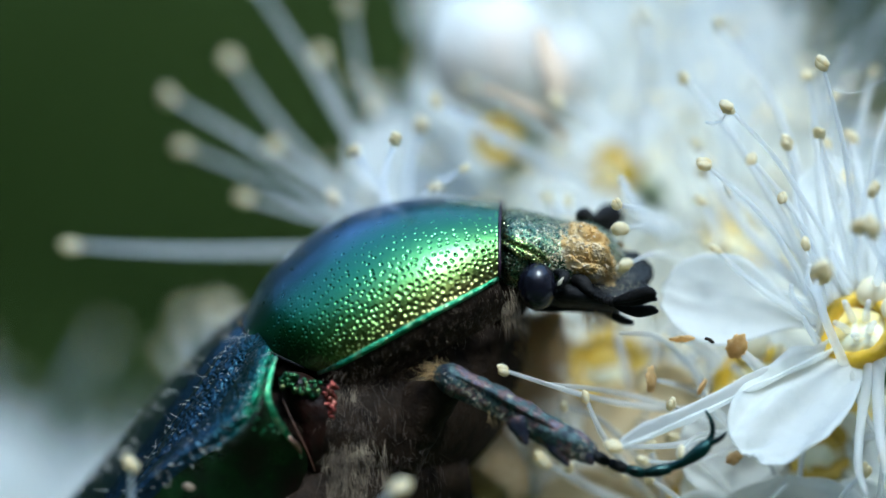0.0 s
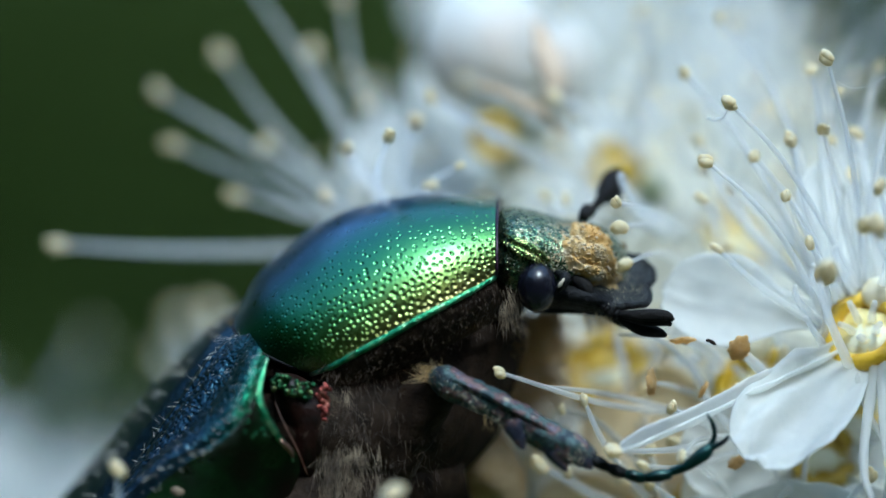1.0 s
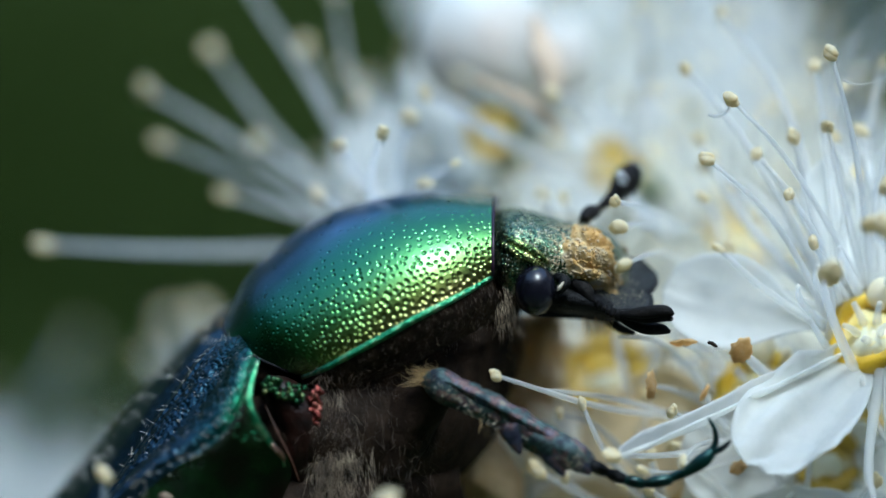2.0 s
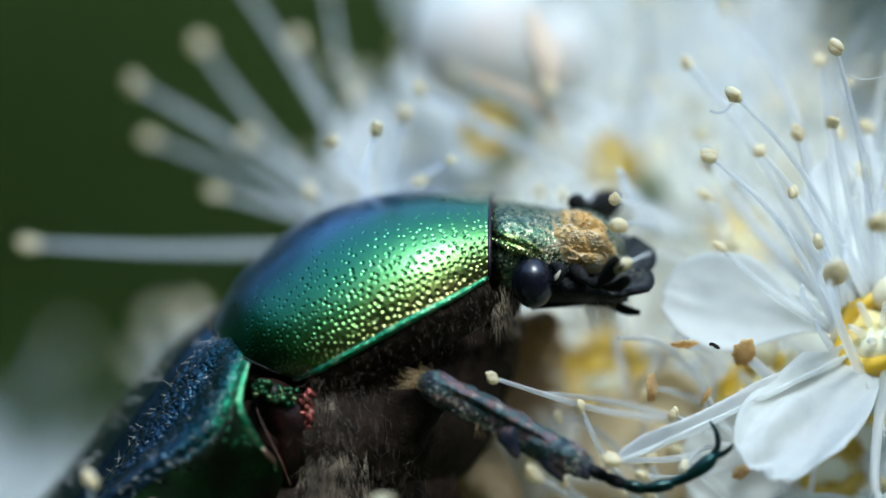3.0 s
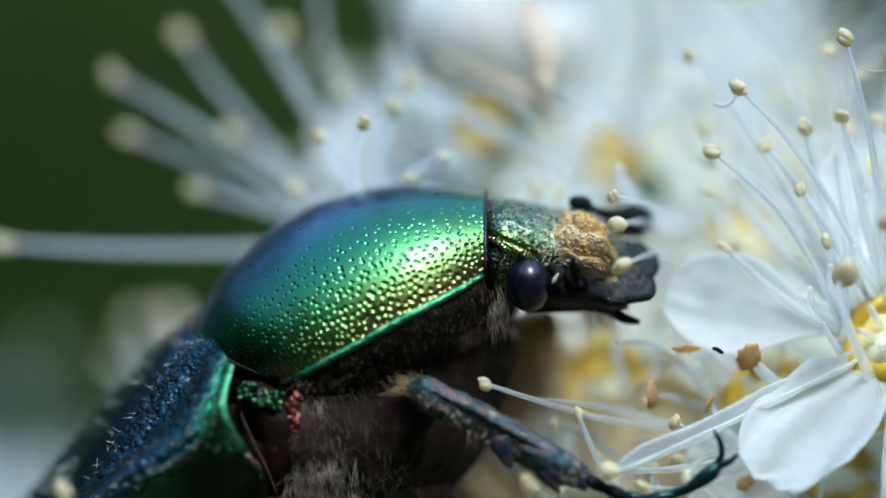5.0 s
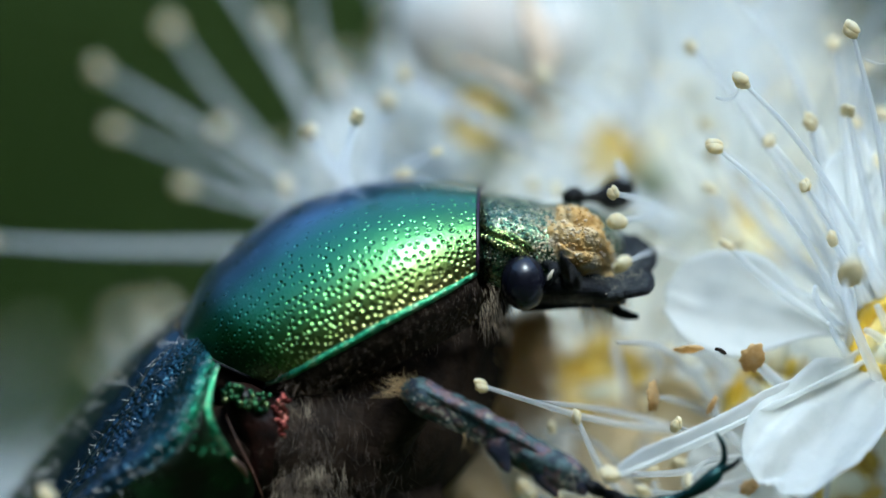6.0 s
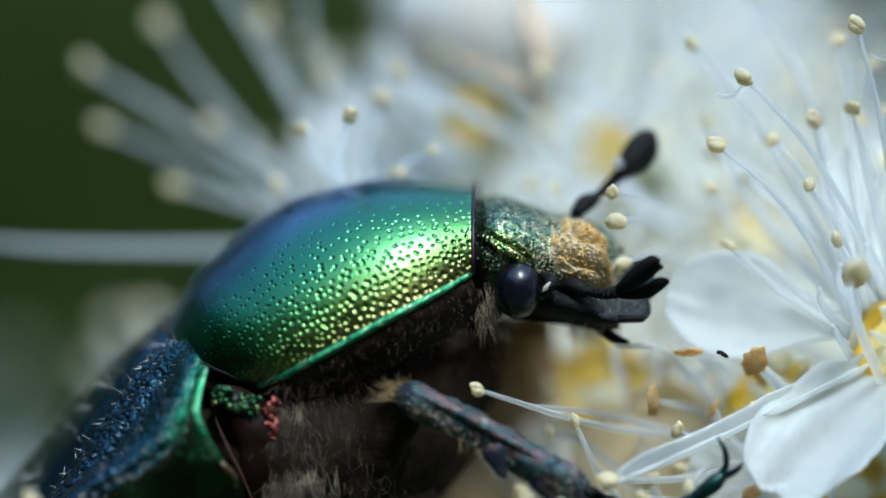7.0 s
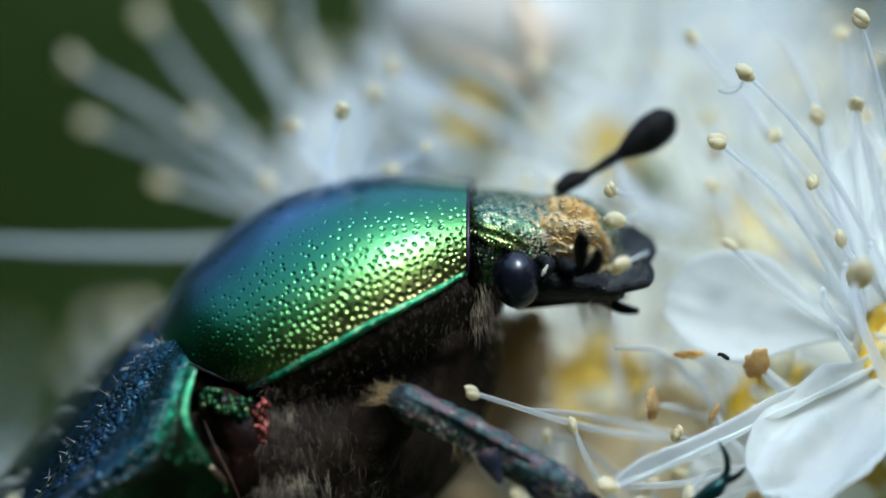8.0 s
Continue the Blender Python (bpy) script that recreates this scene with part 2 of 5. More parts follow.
def thing(name, at, label, category, group=""):
    ob = new(name)
    ob.empty_display_size = 0.001
    ob.location = at
    ORG[ob.name] = Vector(at)
    return tagged(ob, label, category, group)


def part(name, geo, mats, parent, label="", origin=None, slots=None, kind=""):
    """geo: (verts in the world, faces). The part turns about origin."""
    verts, faces = geo
    base = ORG[parent.name]
    org = Vector(origin) if origin is not None else base
    ob = new(name, mesh_of(name, [Vector(v) - org for v in verts], faces, mats, slots))
    ob.parent = parent
    ob.location = org - base
    ORG[ob.name] = org
    return tagged(ob, label, "", "", kind)


def joined(*geos):
    verts, faces = [], []
    for v, f in geos:
        o = len(verts)
        verts += list(v)
        faces += [tuple(i + o for i in q) for q in f]
    return verts, faces


def curve_at(points, u):
    """A smooth curve through a few control points, u from 0 to 1."""
    n = len(points) - 1
    f = min(max(u, 0.0), 1.0) * n
    i = min(int(f), n - 1)
    t = f - i
    p1, p2 = Vector(points[i]), Vector(points[i + 1])
    p0 = Vector(points[i - 1]) if i else p1 * 2 - p2
    p3 = Vector(points[i + 2]) if i + 2 <= n else p2 * 2 - p1
    return 0.5 * ((2 * p1) + (p2 - p0) * t + (2 * p0 - 5 * p1 + 4 * p2 - p3) * t * t + (3 * p1 - p0 - 3 * p2 + p3) * t ** 3)


def tube(points, radii, sides=8, flat=1.0, caps=True):
    """A round tube of changing radius; flat squashes it along y."""
    pts = [Vector(p) for p in points]
    verts, faces = [], []
    side = None
    for i, p in enumerate(pts):
        d = (pts[min(i + 1, len(pts) - 1)] - pts[max(i - 1, 0)]).normalized()
        if side is None:
            ref = Vector((0, 1, 0)) if abs(d.y) < 0.8 else Vector((0, 0, 1))
            side = (ref - d * ref.dot(d)).normalized()
        else:
            side = (side - d * side.dot(d)).normalized()
        up = d.cross(side)
        for k in range(sides):
            a = 2 * math.pi * k / sides
            verts.append(p + (side * (math.cos(a) * flat) + up * math.sin(a)) * radii[i])
    for i in range(len(pts) - 1):
        for k in range(sides):
            a, b = i * sides + k, i * sides + (k + 1) % sides
            faces.append((a, b, b + sides, a + sides))
    if caps:
        faces.append(tuple(range(sides))[::-1])
        faces.append(tuple(range((len(pts) - 1) * sides, len(pts) * sides)))
    return verts, faces


def smooth_tube(points, radii, steps=10, sides=8, flat=1.0):
    us = [i / (steps - 1) for i in range(steps)]
    rad = [(r, 0, 0) for r in radii]
    return tube([curve_at(points, u) for u in us], [max(curve_at(rad, u).x, 1e-6) for u in us], sides, flat)


def blob(centre, axes, rings=10, segs=14, rough=0.0, freq=1500.0, m=None):
    """An ellipsoid with half-axes along x, y, z (or the axes of m), made uneven by noise."""
    c = Vector(centre)
    verts, faces = [], []
    for i in range(rings + 1):
        th = math.pi * i / rings
        for k in range(segs):
            ph = 2 * math.pi * k / segs
            n = Vector((math.sin(th) * math.cos(ph), math.sin(th) * math.sin(ph), math.cos(th)))
            v = Vector((n.x * axes[0], n.y * axes[1], n.z * axes[2]))
            if rough:
                v *= 1 + rough * noise.noise((c + v) * freq)
            if m is not None:
                v = m @ v
            verts.append(c + v)
    for i in range(rings):
        for k in range(segs):
            a, b = i * segs + k, i * segs + (k + 1) % segs
            faces.append((a, b, b + segs, a + segs))
    return verts, faces


def loft(sections, sides=24, steps=20, power=1.0):
    """A body through sections (x, y, d, half height, half depth mm), all in plan units but for depths."""
    rows = [Vector((s[0], s[1], s[2])) for s in sections]
    size = [Vector((s[3], s[4], 0)) for s in sections]
    verts, faces = [], []
    for i in range(steps + 1):
        u = i / steps
        c, s = curve_at(rows, u), curve_at(size, u)
        e = 0.02
        d = curve_at(rows, min(u + e, 1)) - curve_at(rows, max(u - e, 0))
        nx, ny = -d.y, d.x
        ln = math.hypot(nx, ny) or 1
        nx, ny = nx / ln, ny / ln
        for k in range(sides):
            a = 2 * math.pi * k / sides
            ca, sa = math.cos(a), math.sin(a)
            ca = math.copysign(abs(ca) ** power, ca)
            sa = math.copysign(abs(sa) ** power, sa)
            verts.append(P(c.x + nx * sa * s.x, c.y + ny * sa * s.x, c.z + ca * s.y))
    for i in range(steps):
        for k in range(sides):
            a, b = i * sides + k, i * sides + (k + 1) % sides
            faces.append((a, b, b + sides, a + sides))
    faces.append(tuple(range(sides))[::-1])
    faces.append(tuple(range(steps * sides, (steps + 1) * sides)))
    return verts, faces


def hairs(count, place, length, radius, seed, sides=3):
    """Fine curved hairs. place(rng) gives a root and a way; one joined mesh."""
    rng = random.Random(seed)
    verts, faces = [], []
    for _ in range(count):
        root, way = place(rng)
        ln = length * rng.uniform(0.6, 1.3)
        sag = Vector((rng.uniform(-1, 1), rng.uniform(-1, 1), rng.uniform(-1, 1))) * ln * 0.3
        pts = [root + way * (ln * u) + sag * (u * u) for u in (0, 0.35, 0.7, 1.0)]
        g = tube(pts, [radius, radius * 0.9, radius * 0.65, radius * 0.2], sides, 1.0, False)
        o = len(verts)
        verts += g[0]
        faces += [tuple(i + o for i in q) for q in g[1]]
    return verts, faces

# ---- setting: ground, far shrub ----
def build_setting():
    n = 24
    verts, faces = [], []
    for i in range(n + 1):
        for j in range(n + 1):
            a, b = (i / n * 2 - 1), (j / n * 2 - 1)
            x, y = math.copysign(abs(a) ** 3, a) * 900, math.copysign(abs(b) ** 3, b) * 900
            verts.append((x, y, 0.02 * noise.noise(Vector((x, y, 0)) * 0.7)))
    for i in range(n):
        for j in range(n):
            k = i * (n + 1) + j
            faces.append((k, k + n + 1, k + n + 2, k + 1))
    tagged(new("ground", mesh_of("ground", verts, faces, M_GROUND)), "dark green meadow floor under the shrub", "ground", kind="structure")
    # ring of dense shrubs all round; its unseen arc is added to darken reflections
    n, m = 72, 18
    verts, faces = [], []
    for i in range(n):
        a = i / n * 2 * math.pi
        for j in range(m + 1):
            h = j / m
            r = 2.0 + 0.45 * noise.noise(Vector((math.cos(a) * 3, math.sin(a) * 3, h * 4))) + 0.5 * h * h
            verts.append((r * math.sin(a), r * math.cos(a), h * (2.1 + 0.35 * noise.noise(Vector((math.cos(a) * 2.3, math.sin(a) * 2.3, 7.0))))))
    for i in range(n):
        for j in range(m):
            k, l = i * (m + 1) + j, ((i + 1) % n) * (m + 1) + j
            faces.append((k, l, l + 1, k + 1))
    tagged(new("hedge", mesh_of("hedge", verts, faces, M_LEAF)), "backing ring behind the shrubs, added to close gaps and darken reflections", "hedge", kind="structure")
    rng = random.Random(5)
    verts, faces = [], []
    for _ in range(9000):
        g = rng.uniform(0, 2 * math.pi)
        h = rng.uniform(0.0, 2.3)
        r = rng.uniform(1.35, 2.0) + 0.12 * h * h
        c = Vector((r * math.sin(g), r * math.cos(g), h))
        a = Vector((rng.gauss(0, 1), rng.gauss(0, 1), rng.gauss(0, 0.7))).normalized()
        b = a.cross(Vector((rng.gauss(0, 1), rng.gauss(0, 1), rng.gauss(0, 1)))).normalized()
        ln, w = rng.uniform(0.08, 0.16), rng.uniform(0.03, 0.05)
        o = len(verts)
        up = a.cross(b) * w * 0.4
        verts += [c, c + a * ln * 0.4 + b * w + up, c + a * ln, c + a * ln * 0.4 - b * w + up, c + a * ln * 0.4]
        faces += [(o, o + 4, o + 1), (o + 1, o + 4, o + 2), (o + 2, o + 4, o + 3), (o + 3, o + 4, o)]
    tagged(new("shrub_foliage", mesh_of("shrub_foliage", verts, faces, M_LEAF, smooth=False)), "dark green shrub foliage far out of focus", "foliage", kind="stuff")


build_setting()


# ---- the beetle ----
BASE = P(720, 620, -3.0)
beetle = thing("beetle", BASE, "metallic green rose chafer feeding on white flowers", "beetle")

PRO_TOP = [(450, 552, 0), (466, 500, 0), (510, 453, 0), (565, 408, 0), (625, 378, 0), (700, 357, 0), (790, 348, 0), (886, 356, 0)]
PRO_LOW = [(563, 660, -3.2), (600, 645, -3.72), (648, 619, -3.93), (700, 591, -3.97), (755, 560, -3.93), (800, 537, -3.8), (845, 513, -3.52), (881, 492, -3.2)]


def pronotum_point(u, f):
    """u from the hind edge to the front, f from the near side edge (0) over the midline (1) to the far edge (2)."""
    top, low = curve_at(PRO_TOP, u), curve_at(PRO_LOW, u)
    ang = f * math.pi / 2
    square = 1.06 - 0.26 * u
    rise = max(math.sin(ang), 0.0) ** square
    side = math.copysign(abs(math.cos(ang)) ** square, math.cos(ang))
    x, y = low.x + (top.x - low.x) * rise, low.y + (top.y - low.y) * rise
    out = math.sin(2 * ang) if f < 1 else 0.0
    back = max(1 - u * 2.6, 0) ** 2
    x -= 42 * out * back
    y += 14 * out * back
    x -= 3 * out * max(u * 3 - 2, 0) ** 2
    return P(x, y, low.z * side + (0.35 if f > 1 else 0))


def shell_grid(point, us, fs):
    verts = [point(u, f) for u in us for f in fs]
    n = len(fs)
    faces = [(i * n + j, i * n + j + 1, (i + 1) * n + j + 1, (i + 1) * n + j) for i in range(len(us) - 1) for j in range(n - 1)]
    return verts, faces


def dent(verts, nu, nf, pits, near):
    """Press round pits (i, j, radius, depth) into a grid of nu by nf points; i, j are fractional grid places."""
    g = np.array([tuple(v) for v in verts]).reshape(nu, nf, 3)
    du = np.gradient(g, axis=0)
    df = np.gradient(g, axis=1)
    nrm = np.cross(du, df)
    nrm /= np.linalg.norm(nrm, axis=2, keepdims=True) + 1e-20
    mid = g.reshape(-1, 3).mean(0)
    if ((g - mid) * nrm).sum() < 0:
        nrm = -nrm
    push = np.zeros((nu, nf))
    for i, j, r, depth in pits:
        i0, j0 = int(i), int(j)
        a, b, c, d = max(i0 - near, 0), min(i0 + near, nu), max(j0 - near, 0), min(j0 + near, nf)
        w = g[a:b, c:d]
        q = ((w - g[min(i0, nu - 1), min(j0, nf - 1)]) ** 2).sum(2) / (r * r)
        cut = np.clip(1 - q, 0, 1) ** 1.5 * depth - np.where((q >= 1) & (q < 2.2), (2.2 - q) * (q - 1), 0) * depth * 0.25
        push[a:b, c:d] = np.where(np.abs(cut) > np.abs(push[a:b, c:d]), cut, push[a:b, c:d])
    g = g - nrm * push[:, :, None]
    return [Vector(p) for p in g.reshape(-1, 3)]


def build_pronotum():
    nu, nn, nf = 330, 250, 30
    us = [i / (nu - 1) for i in range(nu)]
    fs = [j / (nn - 1) for j in range(nn)] + [1 + (j + 1) / nf for j in range(nf)]
    verts, faces = shell_grid(pronotum_point, us, fs)
    rng = random.Random(11)
    pits = []
    f = 0.03
    while f < 0.86:
        gap = (10.5 + 11 * f) * rng.uniform(0.9, 1.1)
        u = rng.random() * 0.03
        while u < 0.985:
            step = gap / 470 * (0.72 + 0.4 * min(u * 1.8, 1)) * rng.uniform(0.75, 1.35)
            u += step
            g = f + rng.uniform(-0.5, 0.5) * gap / 400
            if g > 0.01 and rng.random() > (max(f - 0.3, 0) * 1.35 if u < 0.8 else 0.15):
                r = (4.6 - 2.6 * f) * (0.7 + 0.35 * min(u * 2, 1)) * rng.uniform(0.75, 1.2) * K
                pits.append((min(u, 0.995) * (nu - 1), min(g, 0.98) * (nn - 1), r, r * 0.42))
        f += gap / 400
    verts = dent(verts, nu, len(fs), pits, 8)
    part("pronotum", (verts, faces), M_PRONOTUM, beetle, "iridescent green pitted shield with blue sky sheen painted in")
    edge = [curve_at(PRO_LOW, i / 30) for i in range(31)]
    rim = [P(p.x, p.y + 1, p.z - 0.02) for p in edge]
    hind = [pronotum_point(0, f / 12) for f in range(12, 0, -1)]
    part("side_rim", tube(rim, [(4 + 2.4 * math.sin(i / 30 * math.pi) + 1.3 * noise.noise(Vector((i * 0.9, 3, 0)))) * K for i in range(31)], 10), M_RIM, beetle, "bright green raised side edge")
    part("hind_rim", tube(hind, [3 * K] * 12, 8), M_HEAD, beetle)
    front = [pronotum_point(1, f / 16) + Vector((3 * K, 0, 0)) for f in range(0, 25)]
    part("front_rim", tube(front, [(2.6 + 1.4 * noise.noise(Vector((i * 0.7, 9, 0)))) * K for i in range(25)], 8), M_VIOLET, beetle, "dark violet front edge")
    # the folded underside of the shield
    low = [(p.x, p.y, p.z) for p in edge]
    verts, faces = [], []
    for i, p in enumerate(low):
        for j in range(6):
            s = j / 5
            verts.append(P(p[0] + 25 * s, p[1] + 2 + 75 * s * (1 - 0.2 * s), p[2] + 1.2 * s * s))
    for i in range(30):
        for j in range(5):
            k = i * 6 + j
            faces.append((k, k + 1, k + 7, k + 6))
    part("underfold", (verts, faces), M_UNDER, beetle, "black hairy fold under the shield")


# the wing cases: suture crest, shoulder line and side edge of the near one, and the skyline of the far one
CREST = [(452, 584, -1.6), (420, 600, -2.0), (385, 632, -2.3), (349, 684, -2.5), (309, 740, -2.6), (262, 810, -2.6), (205, 890, -2.6), (120, 1000, -2.4), (10, 1130, -2.0)]
SHOULDER = [(483, 627, -4.05), (469, 668, -4.5), (455, 712, -4.75), (428, 752, -4.85), (385, 784, -4.8), (325, 815, -4.7), (255, 866, -4.6), (165, 960, -4.4), (50, 1090, -4.0)]
SIDE = [(488, 632, -4.2), (476, 672, -4.55), (474, 704, -4.7), (489, 736, -4.65), (516, 772, -4.4), (540, 800, -4.0), (536, 850, -3.7), (450, 990, -3.5), (330, 1150, -3.2)]
SKYLINE = [(470, 520, 1.6), (432, 545, 2.0), (382, 588, 2.2), (308, 664, 2.3), (247, 738, 2.3), (185, 812, 2.3), (128, 880, 2.3), (40, 990, 2.2), (-50, 1110, 2.0)]


def wing_point(u, f):
    """Near wing case: f 0 at the side edge, 0.42 at the shoulder line, 1 at the suture crest."""
    low, mid, top = curve_at(SIDE, u), curve_at(SHOULDER, u), curve_at(CREST, u)
    if f < 0.42:
        k = f / 0.42
        p = low.lerp(mid, k)
        p.z -= 0.42 * math.sin(k * math.pi) * min(u * 3, 1) * (0.35 + 0.65 * k)
    else:
        k = (f - 0.42) / 0.58
        p = mid.lerp(top, k)
        bulge = math.sin(math.pi * k ** 0.7)
        p.x -= 5 * bulge
        p.y -= 10 * bulge
        p.z -= 0.42 * bulge
        # a shallow trough along the disc and a thin raised suture
        p.z += 0.34 * math.exp(-((k - 0.5) / 0.17) ** 2) * min(u * 5, 1)
        p.y += 5 * math.exp(-((k - 0.5) / 0.17) ** 2) * min(u * 5, 1)
        p.z -= 0.12 * math.exp(-((k - 0.96) / 0.05) ** 2)
    return P(p.x, p.y, p.z)


def far_wing_point(u, f):
    """Far wing case, from the suture to its skyline and down behind."""
    top, sky = curve_at(CREST, u), curve_at(SKYLINE, u)
    k = min(f, 1.0)
    p = top.lerp(sky, k)
    p.z += 0.25 * (1 - k)
    p.x += 9 * math.sin(min(k * 5, 1) * math.pi) - 7 * math.sin(k * math.pi)
    p.y += 10 * math.sin(min(k * 5, 1) * math.pi) - 9 * math.sin(k * math.pi)
    if f > 1:
        p.x += 60 * (f - 1)
        p.y += 90 * (f - 1)
        p.z += 1.6 * (f - 1) ** 0.5
    return P(p.x, p.y, p.z)


def build_elytra():
    nu, nn = 300, 200
    us = [i / (nu - 1) for i in range(nu)]
    fs = [j / (nn - 1) for j in range(nn)]
    verts, faces = shell_grid(wing_point, us, fs)
    rng = random.Random(21)
    pits = [(rng.random() ** 1.2 * (nu - 1), (0.3 + 0.7 * rng.random()) * (nn - 1), rng.uniform(2.4, 4.6) * K, rng.uniform(1.0, 2.4) * K) for _ in range(1300)]
    pits += [(rng.random() * (nu - 1), (0.42 + 0.55 * rng.random()) * (nn - 1), rng.uniform(6, 10) * K, rng.uniform(1.6, 3.4) * K) for _ in range(170)]
    # arched scratches pressed in rows along the disc
    for row in range(7):
        f = 0.5 + 0.065 * row
        for i in range(46):
            u = i / 46 + rng.uniform(-0.008, 0.008)
            pits.append((max(u, 0.0) * (nu - 1), (f + rng.uniform(-0.012, 0.012)) * (nn - 1), rng.uniform(3, 4.5) * K, rng.uniform(1.8, 3.0) * K))
    verts = dent(verts, nu, nn, pits, 8)
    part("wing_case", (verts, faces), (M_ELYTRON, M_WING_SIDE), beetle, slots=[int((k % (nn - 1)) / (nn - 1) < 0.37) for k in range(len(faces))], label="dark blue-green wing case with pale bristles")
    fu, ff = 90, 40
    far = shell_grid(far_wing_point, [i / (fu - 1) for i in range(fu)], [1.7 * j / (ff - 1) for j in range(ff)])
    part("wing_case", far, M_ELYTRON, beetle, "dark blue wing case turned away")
    us = [i / 40 * 0.66 for i in range(41)]
    pts = [wing_point(u, 0.02) + Vector((1 * K, -3 * K, 0)) for u in us]
    rad = [(2.6 + 4.2 * math.sin(min(u / 0.6, 1) * math.pi) ** 0.8 + 1.1 * noise.noise(Vector((i * 0.8, 0, 0)))) * K for i, u in enumerate(us)]
    rim = part("shoulder_rim", tube(pts, rad, 12, 0.7), M_RIM, beetle, "bright green shoulder edge")
    tip = [wing_point(0.5 + 0.13 * i / 8, 0.015) + Vector((0, -9 * K, -1 * K)) for i in range(9)]
    part("rim_end", tube(tip, [(2.0 + 3.5 * math.sin(i / 8 * math.pi)) * K for i in range(9)], 10), M_RIM_END, rim, "pale coppery end of the shoulder edge")
    beads = []
    for _ in range(30):
        u, f = rng.uniform(0.03, 0.48), 0.06 + abs(rng.gauss(0, 0.12))
        beads.append(blob(wing_point(u, min(f, 0.5)), (rng.uniform(1.2, 2.6) * K,) * 3, 6, 8, 0.2, 9000))
    part("rim_grain", joined(*beads), M_RIM, beetle, "bright green grains along the shoulder", kind="stuff")
    # small dull patch of dry dirt on the side
    part("dirt_fleck", blob(P(333, 862, -4.72), (10 * K, 3 * K, 6 * K), 12, 16, 0.6, 5000), M_HAIR_GREY, beetle, "grey fleck of dry dirt", kind="stuff")

    def bristle(r):
        u, f = 0.02 + 0.85 * r.random() ** 0.8, 0.36 + 0.6 * r.random()
        p = wing_point(u, f)
        way = Vector((r.uniform(0.5, 1.0), -0.4, r.uniform(-0.6, 0.15)))
        return p, way.normalized()
    part("wing_bristle", hairs(380, bristle, 9 * K, 0.42 * K, 3), M_SETA, beetle, "short pale bristles", kind="stuff")

    def crest(r):
        u = 0.04 + 0.9 * r.random()
        return wing_point(u, 0.97), Vector((r.uniform(-1.0, 0.4), -0.1, r.uniform(-0.1, 0.5))).normalized()
    part("suture_hair", hairs(45, crest, 13 * K, 0.4 * K, 33), M_SETA, beetle, "pale hairs along the seam", kind="stuff")

    def far_hair(r):
        return far_wing_point(0.1 + 0.8 * r.random(), r.uniform(0.15, 0.9)), Vector((r.uniform(-0.9, 0.2), -0.2, r.uniform(-0.1, 0.3))).normalized()
    part("wing_bristle", hairs(90, far_hair, 24 * K, 0.5 * K, 34), M_SETA, beetle, "pale bristles on the far side", kind="stuff")

    def tuft(r):
        x = r.choice((446, 428, 414, 398))
        return P(x + r.gauss(0, 4), 560 + (446 - x) * 0.95 + r.gauss(0, 4), r.uniform(-0.9, 0.2)), Vector((r.uniform(-0.6, 0.6), -0.4, r.uniform(0.0, 1))).normalized()
    part("scutellum_hair", hairs(120, tuft, 13 * K, 0.6 * K, 35), M_HAIR_TAN, beetle, "tan tufts behind the shield", kind="stuff")


